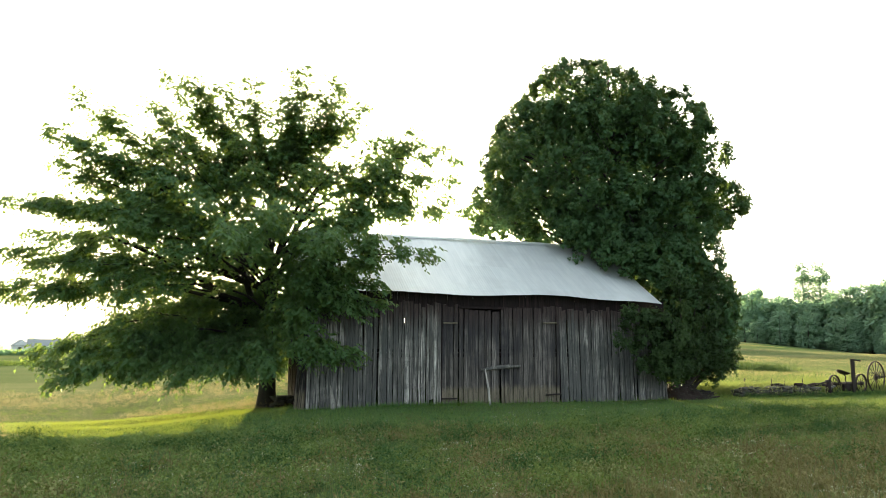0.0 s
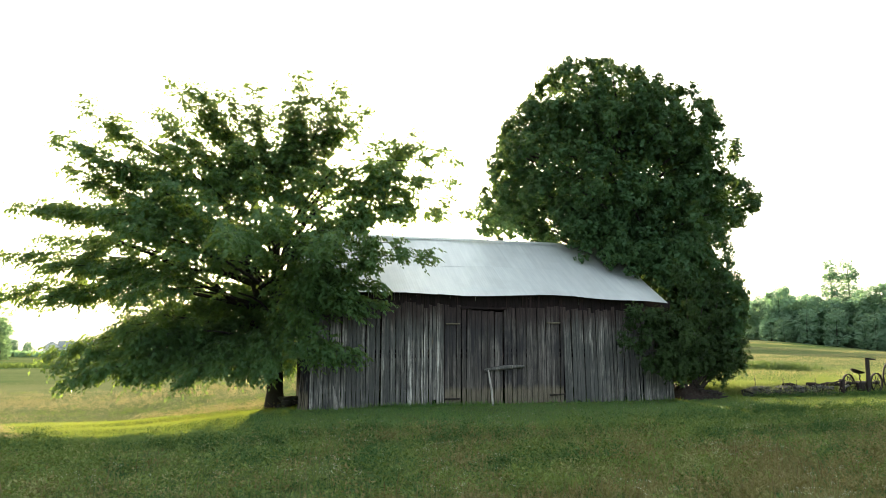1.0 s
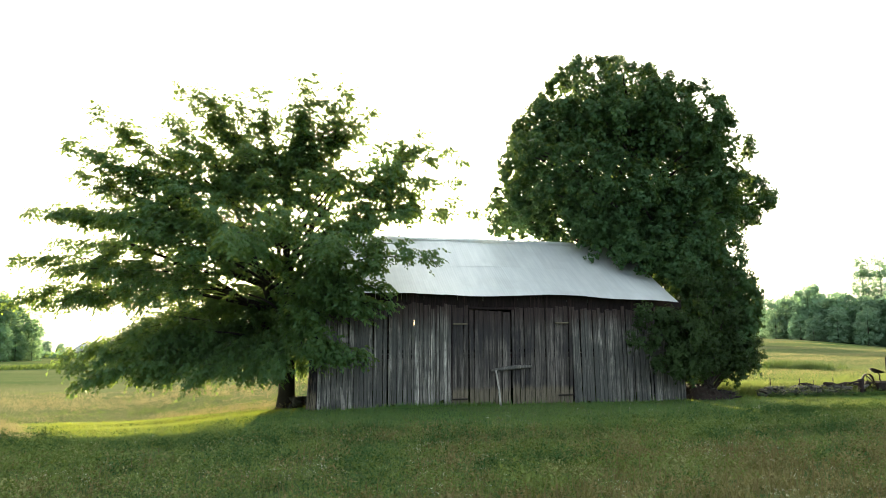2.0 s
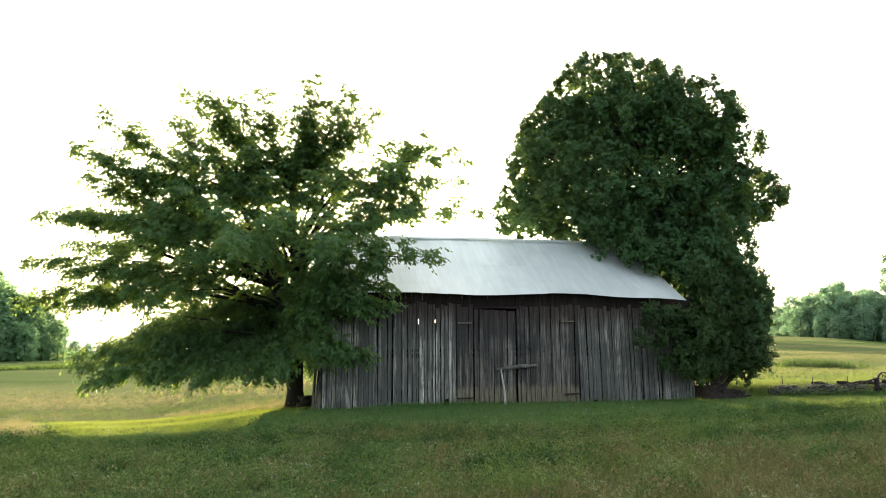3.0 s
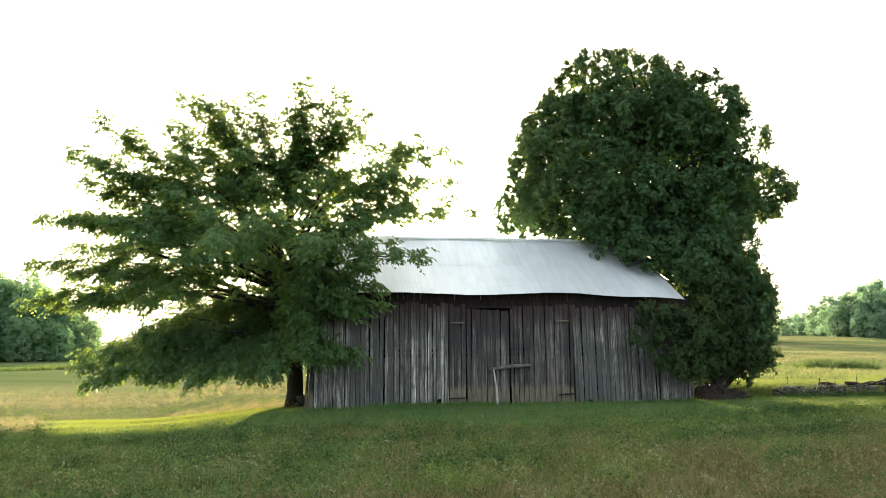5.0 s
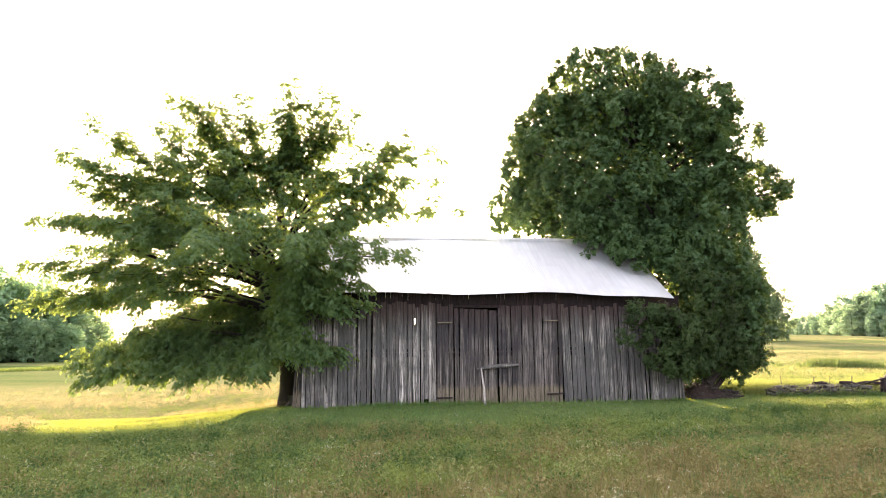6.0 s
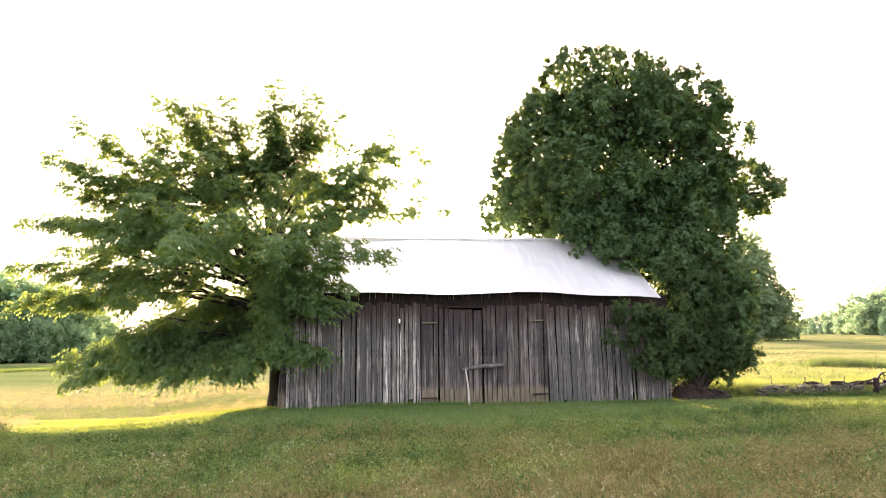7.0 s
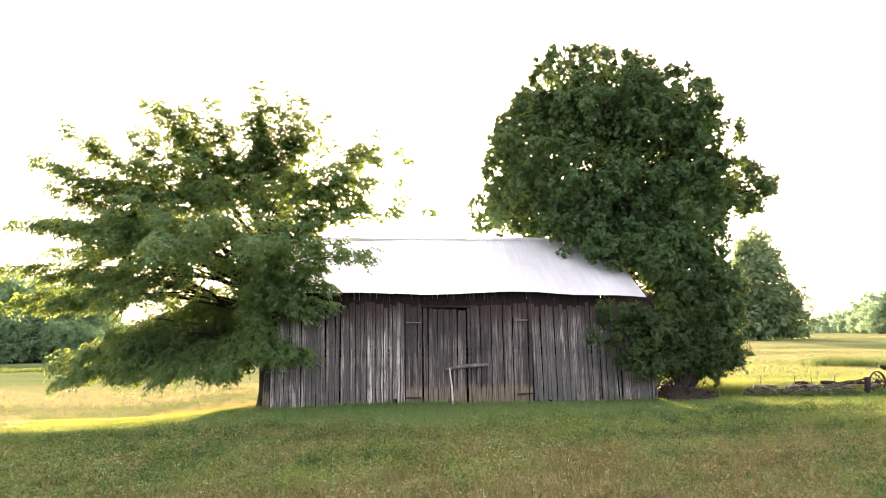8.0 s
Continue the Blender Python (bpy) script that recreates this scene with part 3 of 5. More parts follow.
def tuft(fol, c, r, out, shoots, leaf, aspect, rs, lift=0.45, whorl=8):
    """Short shoots that fan out and up from c, each with a whorl of hanging leaves at its end."""
    d = unit(rs.normal(0, 0.75, (shoots, 3)) + out + np.array([0, 0, lift]))
    end = c + d * (r * rs.uniform(0.35, 1.1, shoots))[:, None]
    k = np.repeat(np.arange(shoots), whorl)
    n = len(k)
    round_ = np.cross(d[k], unit(rs.normal(0, 1, (n, 3))))
    ax = unit(round_) + d[k] * rs.uniform(-0.1, 0.7, n)[:, None] + np.array([0, 0, -0.35])
    pos = end[k] - d[k] * (r * 0.45 * rs.uniform(0, 1, n) ** 1.5)[:, None]
    nor = d[k] + np.array([0, 0, 0.5]) + rs.normal(0, 0.3, (n, 3))
    fol.loose(pos, ax, nor, leaf * rs.uniform(0.6, 1.2, n), aspect)


def spray(fol, o, t, r, rs, thick=0.08):
    """A drooping, leafy end of a bough: side twigs from a short axis, flat, and ragged at the rim."""
    t = t / (np.linalg.norm(t) + 1e-9)
    side = np.array([-t[1], t[0], 0.0])
    side /= np.linalg.norm(side) + 1e-9
    up = np.cross(t, side) * -1.0
    if up[2] < 0:
        up = -up
    for j in range(max(int(26 * r / 0.7), 6)):
        a = rs.uniform(-2.3, 2.3) * 0.62
        base = o + t * r * rs.uniform(-0.7, 0.4) + side * r * rs.uniform(-0.15, 0.15) + up * rs.normal(0.02, thick)
        d = t * math.cos(a) * 1.15 + side * math.sin(a) + up * rs.normal(0.08, 0.18)
        fol.twig(base, d, r * rs.uniform(0.45, 1.05), 0.112, 0.57, 0.035, rs.uniform(0.15, 0.75))


def build_elm():
    """The wide tree beside the barn: flat, tiered limbs from a short trunk, reaching far over the meadow."""
    rs = np.random.RandomState(21)
    foot = np.array([1.09, 19.9, -0.45])
    tree = thing("elm_tree", foot, "spreading green tree with tiered limbs beside the barn", "tree")
    fol = Foliage(rs)
    stem = np.array([(1.09, 19.9, -0.6), (1.09, 19.9, -0.28), (1.09, 19.9, 0.1), (1.08, 19.9, 0.9), (1.10, 19.85, 1.9), (1.05, 19.5, 3.2), (0.95, 18.8, 4.6), (0.95, 17.9, 6.0), (1.1, 17.2, 7.0)])
    v, f = tube(stem, [0.42, 0.30, 0.235, 0.215, 0.21, 0.17, 0.13, 0.08, 0.03], 14)
    put_part("trunk", mesh_of("trunk", v - foot, f, BARK, True), tree)
    # forks that carry the limbs
    forks = [([(1.0, 19.85, 1.35), (0.55, 19.8, 1.75), (0.15, 19.75, 2.45), (-0.5, 19.2, 3.0), (-1.7, 18.4, 3.6), (-2.8, 17.9, 4.0)], 0.12), ([(1.0, 19.8, 1.95), (0.6, 19.6, 2.5), (0.3, 19.3, 3.3), (-0.2, 18.3, 4.5), (-0.9, 17.4, 5.9)], 0.11),
             ([(1.1, 19.7, 2.3), (1.3, 19.0, 3.4), (1.7, 18.2, 4.6), (2.3, 17.3, 5.8)], 0.09), ([(1.0, 19.85, 1.15), (0.4, 19.5, 1.35), (-0.6, 18.8, 1.5), (-2.2, 18.1, 1.4)], 0.08), ([(1.05, 19.6, 2.7), (0.9, 18.4, 3.5), (0.7, 16.8, 4.0), (0.6, 15.3, 4.3)], 0.08),
             ([(1.0, 19.9, 1.5), (0.5, 20.6, 1.9), (-0.3, 21.4, 2.1), (-1.6, 22.0, 2.2), (-2.8, 22.2, 1.9)], 0.08), ([(1.1, 19.95, 1.7), (1.0, 20.8, 2.1), (0.6, 21.8, 2.5), (0.2, 22.5, 2.8)], 0.07), ([(0.5, 19.75, 1.85), (-0.6, 19.5, 2.1), (-1.8, 19.2, 2.3)], 0.07)]
    behind = []
    for pts, r0 in forks:
        t = np.linspace(0, len(pts) - 1, 16)
        q = wiggle(np.column_stack([np.interp(t, np.arange(len(pts)), [p[i] for p in pts]) for i in range(3)]), 0.025, rs)
        v, f = tube(q, np.linspace(r0, r0 * 0.3, 16), 8)
        put_part("fork", mesh_of("fork", v - foot, f, BARK, True), tree)
        if pts[-1][1] > 21:
            behind.append(q[6:])
    # ends of the limbs
    west = [(-4.9, 17.0, 4.62), (-4.3, 17.4, 4.75), (-3.35, 16.5, 6.95), (-2.7, 16.7, 6.45), (-3.7, 16.0, 5.95), (-3.1, 16.2, 5.7), (-3.6, 16.6, 5.35), (-3.2, 17.0, 5.1), (-4.9, 19.2, 4.15), (-5.2, 17.7, 3.5),
            (-4.5, 18.3, 3.4), (-4.1, 17.6, 3.2), (-5.5, 18.4, 2.66), (-4.85, 18.6, 2.5), (-4.3, 18.0, 2.5), (-3.6, 16.8, 4.5), (-2.74, 15.4, 4.3), (-2.2, 15.2, 3.95), (-2.6, 17.2, 5.9), (-2.0, 16.3, 4.65), (-2.9, 17.3, 3.4), (-2.6, 16.6, 2.9)]
    top = [(-1.55, 16.6, 7.40), (-0.9, 16.2, 7.30), (-0.3, 16.0, 7.0), (-1.95, 17.6, 7.0), (0.3, 15.7, 7.08), (1.15, 16.0, 7.55), (1.45, 15.9, 7.35), (2.1, 15.7, 7.28), (2.6, 16.4, 7.60), (3.1, 16.8, 7.15), (-1.7, 16.4, 6.4), (0.5, 16.4, 6.6), (1.5, 16.2, 6.7), (2.5, 16.4, 6.8), (-0.6, 16.8, 6.7)]
    east = [(3.3, 15.9, 6.4), (4.25, 16.7, 6.85), (4.15, 17.2, 6.5), (3.4, 15.3, 5.62), (4.2, 15.2, 5.38), (4.75, 15.0, 5.33), (5.65, 16.4, 4.84), (4.9, 15.6, 5.0), (4.0, 15.6, 4.7), (4.4, 14.9, 4.4), (3.9, 15.5, 5.2), (3.4, 15.4, 4.5), (5.0, 15.4, 5.9), (4.9, 15.9, 6.3)]
    eaves = [(4.05, 14.2, 3.42), (3.5, 14.6, 3.75), (2.95, 14.9, 3.30), (2.1, 14.6, 3.75), (3.2, 15.1, 2.82), (2.5, 15.2, 2.95), (2.72, 15.3, 1.25), (2.15, 15.3, 1.2), (1.8, 15.4, 1.75), (1.6, 15.5, 2.3), (2.6, 15.0, 4.2), (1.75, 15.4, 2.85), (1.3, 15.6, 1.5), (1.7, 15.0, 3.2), (3.2, 15.2, 2.42), (2.75, 15.2, 2.25), (2.4, 15.1, 2.6)]
    front = [(0.6, 13.9, 4.15), (-0.15, 13.6, 3.62), (0.0, 13.2, 3.55), (1.75, 13.5, 3.62), (1.0, 14.4, 4.3), (0.7, 16.2, 3.6), (-0.6, 15.0, 4.5), (-1.2, 15.2, 4.95), (-1.3, 15.8, 5.7), (0.1, 14.9, 5.75), (1.6, 15.4, 5.45), (-1.2, 15.4, 3.4), (-1.9, 16.0, 2.6)]
    skirt = [(0.85, 15.5, 1.12), (0.5, 16.2, 0.95), (-4.1, 17.7, 0.95), (-4.9, 20.0, 1.15), (-4.3, 20.6, 1.45), (-3.5, 20.4, 2.0)]
    for k in range(10):
        u = k / 9
        skirt.append((-3.85 + 3.9 * u, 17.3 - 0.7 * u + 0.25 * (k % 2), 0.72 + 0.05 * (k % 3)))
        if k % 2:
            skirt.append((-3.7 + 3.9 * u, 17.6 + 0.2 * (k % 3), 1.12 + 0.10 * (k % 4)))
        if 1 < k < 5:
            skirt.append((-3.7 + 4.0 * u, 17.7 - 0.3 * (k % 2), 1.55 + 0.12 * (k % 3)))
    # the far side of the crown is a thin shell that stands in the sun
    rear = []
    for k in range(34):
        u = (k * 0.618) % 1.0
        z = 1.35 + 0.055 * k
        rear.append((-4.2 + 5.7 * u if z < 1.7 else -3.1 + 4.6 * u, 22.0 + 1.5 * ((k * 0.414) % 1.0) - 1.2 * max(0.0, 0.4 - u), z))
    rear += [(-2.6 + 3.9 * ((k * 0.618 + 0.1) % 1.0), 21.2 + 1.2 * ((k * 0.414) % 1.0), 2.9 + 0.13 * k) for k in range(12)]
    high = [(-2.6 + 3.4 * ((k * 0.618 + 0.3) % 1.0), 19.8 + 2.2 * ((k * 0.414) % 1.0), 3.7 + 0.20 * k) for k in range(12)]
    rear += [(1.5, 21.6, 0.9), (1.55, 22.3, 1.3), (1.4, 22.0, 0.7), (1.5, 22.9, 0.8), (1.3, 21.7, 1.6), (1.6, 23.3, 1.5)]
    # short boughs close to the trunk, behind the skirt
    middle = [(-1.9 + 0.47 * k, 19.6 + 0.9 * ((k * 0.618) % 1.0), 2.15 + 0.55 * ((k * 0.414) % 1.0) + 0.07 * k) for k in range(8)]
    middle += [(-0.9 + 0.45 * k, 18.9 + 0.5 * (k % 2), 1.75 + 0.2 * (k % 3)) for k in range(5)]
    groups = [(west, 3, 2.0, 0.45), (middle, 2, 1.2, 0.48), (top, 3, 2.4, 0.46), (east, 3, 1.7, 0.42), (eaves, 3, 1.7, 0.40), (front, 1, 2.1, 0.48), (skirt, 2, 2.1, 0.46), (rear, 1, 1.0, 0.50), (high, 1, 1.8, 0.55)]
    for tips, dense, leafy, size in groups:
        arch = 0.10 if tips is skirt else 0.24
        for tip in tips:
            tip = np.array(tip)
            out = tip - foot
            reach = math.hypot(out[0], out[1])
            tip[:2] -= out[:2] / reach * min(0.26 if tips is skirt else 0.02, reach * 0.2)
            tip[2] += 0.26 if tips is top else 0.0
            n = 14
            if tips is rear:
                q = np.vstack(behind)
                pts = wiggle(curve_pts(q[np.argmin(np.linalg.norm(q - tip, axis=1))], tip, 0.1, n), 0.03, rs)
            else:
                # limbs that go the same way share their inner stretch and part further out
                shared = np.round((tip - foot) / (2.2, 2.2, 1.5)) * (2.2, 2.2, 1.5) + foot
                ways = []
                for end in (shared, tip):
                    h0 = np.clip(1.35 + 0.45 * (end[2] - 0.8), 1.3, 5.6)
                    a = np.array([np.interp(h0, stem[:, 2], stem[:, i]) for i in range(3)])
                    ways.append(curve_pts(a, end, reach * np.interp(end[2], [0.7, 3.0, 6.0], [arch, 0.15, 0.05]) + 0.08, n))
                u = smoothstep(0.12, 0.8, np.linspace(0, 1, n))[:, None]
                pts = wiggle((1 - u) * ways[0] + u * ways[1], 0.035, rs)
                a = pts[0]
            if in_barn(pts, -0.02).any():
                # past the barn's corner: out over the grass first, then along the wall
                c1, c2 = np.array([1.25, 17.2, tip[2] * 0.5 + 1.0]), np.array([1.5, 15.3, tip[2] + 0.25])
                t = np.linspace(0, 1, n)[:, None]
                pts = (1 - t) ** 3 * a + 3 * t * (1 - t) ** 2 * c1 + 3 * t * t * (1 - t) * c2 + t ** 3 * tip
            length = np.linalg.norm(np.diff(pts, axis=0), axis=1).sum()
            v, f = tube(pts, np.linspace(0.010 + 0.0055 * length, 0.005, n), 7)
            put_part("limb", mesh_of("limb", v - foot, f, BARK, True), tree)
            tan = unit(np.gradient(pts, axis=0))
            lo = max(0.08, 1 - leafy / length)
            for s in np.linspace(lo, 1.0, max(int(length * (1 - lo) / 0.36), 3)) if length > 0.2 else (1.0,):
                q = s * (n - 1)
                i0 = min(int(q), n - 2)
                o = pts[i0] + (pts[i0 + 1] - pts[i0]) * (q - i0)
                wide = np.interp(s, [lo, 0.85, 1.0], [0.26, 0.17, 0.03])
                for j in range(dense if s < 0.97 else 2):
                    at = o + rs.normal(0, 1, 3) * (wide, wide, wide * 0.5)
                    # an opening in the crown on the barn's side
                    if np.sum(((at - (2.75, 17.0, 5.95)) / (0.60, 1.8, 0.45)) ** 2) < 1:
                        continue
                    way = unit(tan[i0] + rs.normal(0, 0.33 if s < 0.97 else 0.1, 3))
                    spray(fol, at, way, np.interp(s, [lo, 0.8, 1.0], [size * 1.1, size, size * 0.85]) * rs.uniform(0.8, 1.12), rs)
    # short inner boughs close the middle of the crown
    for k in range(15):
        zz = 1 - 2 * (k + 0.5) / 15
        a = k * 2.39996 + 0.4
        d = np.array([math.sqrt(1 - zz * zz) * math.cos(a), math.sqrt(1 - zz * zz) * math.sin(a), zz])
        p = np.array([-0.6, 17.3, 5.0]) + d * np.array([2.2, 1.4, 1.4]) * rs.uniform(0.3, 1.0)
        spray(fol, p, unit(p - np.array([1.0, 19.8, p[2] - 0.3])), rs.uniform(0.55, 0.8), rs)
    for p in ((1.5, 17.6, 4.7), (1.9, 17.4, 4.9), (1.3, 17.2, 5.2), (1.8, 17.0, 4.5), (1.2, 17.9, 4.3)):
        spray(fol, np.array(p), np.array([0.3, -0.9, 0.1]), 0.55, rs)
    me = fol.mesh("crown", LEAF_ELM)
    tw = fol.twigs.mesh("twig_mass", BARK)
    for m in (me, tw):
        m.transform(Matrix.Translation(-Vector(foot)))
    put_part("crown", me, tree, "many small green leaves lit from behind", "stuff")
    put_part("twig_mass", tw, tree, "thin dark twigs", "stuff")


def ball(n, k, jitter, rs):
    """The k-th of n even directions."""
    zz = 1 - 2 * (k + 0.5) / n
    a = k * 2.39996 + rs.uniform(-jitter, jitter)
    return np.array([math.sqrt(1 - zz * zz) * math.cos(a), math.sqrt(1 - zz * zz) * math.sin(a), zz])


def build_maple():
    """The tall round maple behind the barn's other end, with boughs that hang down to the grass."""
    rs = np.random.RandomState(5)
    foot = np.array([13.1, 18.9, -0.1])
    tree = thing("maple_tree", foot, "tall dense round-crowned maple overhanging the barn end", "tree")
    fol = Foliage(rs)
    stem = wiggle(np.array([foot + (0, 0, -0.2), foot + (0, 0, 0.6), foot + (-0.1, 0, 2.0), foot + (-0.5, 0.1, 4.5), foot + (-1.1, 0.3, 7.5), foot + (-1.7, 0.5, 10.0)]), 0.04, rs)
    v, f = tube(stem, [0.5, 0.36, 0.32, 0.24, 0.14, 0.03], 12)
    put_part("trunk", mesh_of("trunk", v - foot, f, BARK, True), tree)
    lobes = [((11.3, 19.7, 6.9), (3.2, 2.8, 2.4)), ((11.05, 19.5, 8.65), (2.1, 2.0, 1.55)), ((12.9, 18.4, 8.05), (1.25, 1.2, 1.2)), ((13.85, 18.0, 7.4), (0.75, 0.8, 0.95)), ((9.35, 20.3, 8.0), (1.05, 1.1, 0.85)),
             ((8.85, 20.9, 6.6), (0.9, 1.1, 0.95)), ((15.15, 19.2, 6.05), (1.2, 0.9, 0.45)), ((13.9, 18.5, 5.9), (1.0, 1.1, 0.65)), ((14.9, 18.8, 6.0), (0.9, 0.9, 0.6)), ((12.5, 18.2, 5.0), (1.65, 1.4, 1.1)), ((12.8, 17.7, 3.8), (1.0, 1.1, 1.1)),
             ((13.1, 17.2, 2.35), (0.95, 1.0, 0.95)), ((12.6, 16.9, 2.7), (1.1, 0.9, 1.0)), ((10.5, 17.9, 5.6), (1.5, 1.0, 0.7)), ((12.2, 18.2, 3.7), (0.7, 1.3, 0.9)), ((12.0, 17.2, 3.2), (0.5, 0.7, 0.7)), ((8.6, 20.6, 5.55), (1.05, 1.0, 0.6)), ((13.1, 17.0, 1.35), (0.75, 0.8, 0.5)), ((12.9, 18.0, 1.25), (0.95, 0.8, 0.5))]
    centre = np.array([11.6, 19.3, 6.0])
    knots = []
    for c, r in lobes:
        c, r = np.array(c), np.array(r)
        n = max(int(16.0 * (r[0] * r[1] + r[1] * r[2] + r[0] * r[2]) / 3 / 0.95), 7)
        for k in range(n):
            d = ball(n, k, 0.4, rs)
            p = c + d * r * rs.uniform(0.93, 1.06)
            if any(np.sum(((p - np.array(c2)) / np.array(r2)) ** 2) < 0.62 for c2, r2 in lobes):
                continue
            if d[1] > 0.55 and k % 3:
                continue
            knots.append((p, unit(d + 0.3 * unit(p - centre)), rs.uniform(0.34, 0.60)))
    # boughs that lie over the end of the roof
    for k in range(105):
        x, y = rs.uniform(9.1, 11.9), rs.uniform(16.6, 18.9)
        if x > 9.15 + 0.55 * (18.6 - y):
            base = np.interp(x, EAVE_X, EAVE_H) + np.clip((y - EAVE_Y) / (RIDGE_Y - EAVE_Y), 0, 1) * 1.75
            knots.append((np.array([x, y, base + rs.uniform(0.35, 1.0)]), np.array([-0.1, -0.7, 0.3]), 0.36))
    for k, (p, d, r) in enumerate(knots):
        base = float(roof_z(p[0], p[1]))
        if p[2] < base + 0.28:
            if p[0] < 9.2 or p[2] < base - 1.6:
                continue
            p[2] = base + 0.5
        if p[2] < 0.5:
            continue
        for j in range(7):
            e = unit(d * 0.9 + ball(7, j, 1.5, rs))
            tuft(fol, p + e * r * rs.uniform(0.35, 0.9), rs.uniform(0.20, 0.34), e, 13, 0.098, 0.74, rs)
        if k % 2 == 0:
            h0 = np.clip(p[2] - 0.5 * math.hypot(*(p - foot)[:2]), 1.3, 8.0)
            a = np.array([np.interp(h0, stem[:, 2], stem[:, i]) for i in range(3)])
            pts = wiggle(curve_pts(a, p, 0.5, 9), 0.04, rs)
            if (pts[:, 2] > roof_z(pts[:, 0], pts[:, 1]) + 0.1).all():
                v, f = tube(pts, np.linspace(0.08, 0.012, 9), 6)
                put_part("limb", mesh_of("limb", v - foot, f, BARK, True), tree)
    # inner leaves that close the crown
    for (c, r), n in zip(lobes, (13000, 5500, 2000, 700, 1100, 900, 350, 900, 500, 3000, 2500, 2200, 1500, 900, 600, 300, 1100, 500, 500)):
        d = unit(rs.normal(0, 1, (n, 3))) * (rs.uniform(0.1, 0.95, n) ** 0.5)[:, None] * np.array(r) + np.array(c)
        d = d[d[:, 2] > 0.5]
        fol.loose(d, rs.normal(0, 1, d.shape), rs.normal(0, 1, d.shape) + (0, 0, 0.6), 0.145 * rs.uniform(0.7, 1.3, len(d)), 0.85)
    me = fol.mesh("crown", LEAF_MAPLE)
    me.transform(Matrix.Translation(-Vector(foot)))
    put_part("crown", me, tree, "dense dark green lobed leaves", "stuff")


def build_bush():
    """Self-sown bush that hangs in front of the barn's corner."""
    rs = np.random.RandomState(8)
    foot = np.array([12.2, 16.6, -0.05])
    tree = thing("bush", foot, "leafy dark green bush leaning over the barn corner", "bush")
    fol = Foliage(rs)
    tips = [(9.65, 15.6, 2.3), (9.75, 15.6, 1.9), (9.85, 15.55, 2.2), (10.3, 15.5, 2.25), (10.1, 15.5, 1.75), (10.0, 15.6, 1.25), (10.45, 15.5, 1.0), (10.7, 15.4, 1.5), (10.9, 15.3, 2.1), (11.0, 15.1, 1.65), (11.1, 15.4, 0.95), (11.5, 15.3, 1.4), (11.5, 15.5, 2.35), (11.9, 15.5, 1.0), (12.4, 15.7, 2.15), (12.2, 15.7, 2.9),
            (12.6, 15.9, 1.4), (13.0, 16.2, 0.95), (13.2, 16.3, 2.2), (13.3, 16.4, 1.4), (11.6, 15.9, 3.2), (13.2, 16.5, 3.2), (13.5, 16.5, 0.70), (13.6, 16.6, 1.0), (13.9, 16.7, 1.3), (13.7, 16.8, 1.9), (13.95, 16.9, 2.2), (13.1, 16.1, 0.75), (10.25, 15.5, 0.98), (10.6, 15.4, 0.78), (11.0, 15.4, 0.72), (11.35, 15.4, 0.80), (10.8, 15.4, 1.15), (12.5, 15.9, 1.0), (13.5, 17.0, 2.8), (11.9, 15.7, 1.8)]
    for tip in tips:
        tip = np.array(tip)
        a = foot + rs.uniform(-0.15, 0.15, 3) * (1, 1, 0)
        c = np.array([max(tip[0] * 0.5 + a[0] * 0.5, 11.65), min(15.8, a[1]), tip[2] * 0.6 + 0.9])
        t = np.linspace(0, 1, 9)[:, None]
        pts = (1 - t) ** 2 * a + 2 * t * (1 - t) * c + t * t * tip
        v, f = tube(pts, np.linspace(0.035, 0.008, 9), 6)
        put_part("stem", mesh_of("stem", v - foot, f, BARK, True), tree)
        for s in np.linspace(0.45, 1, 6):
            q = pts[int(s * 8)]
            if q[1] > 15.95 and q[0] < 11.6:
                q = np.array([q[0], 15.7, q[2]])
            for j in range(2):
                at = q + rs.normal(0, 1, 3) * (0.17, 0.10, 0.15)
                tuft(fol, at, rs.uniform(0.18, 0.32), unit(tip - foot) * 0.6 + (0, -0.6, 0), 15, 0.088, 0.48, rs, 0.3)
    me = fol.mesh("leaves", LEAF_BUSH)
    me.transform(Matrix.Translation(-Vector(foot)))
    put_part("leaves", me, tree, "dark green leaves", "stuff")


build_elm()
build_maple()
build_bush()


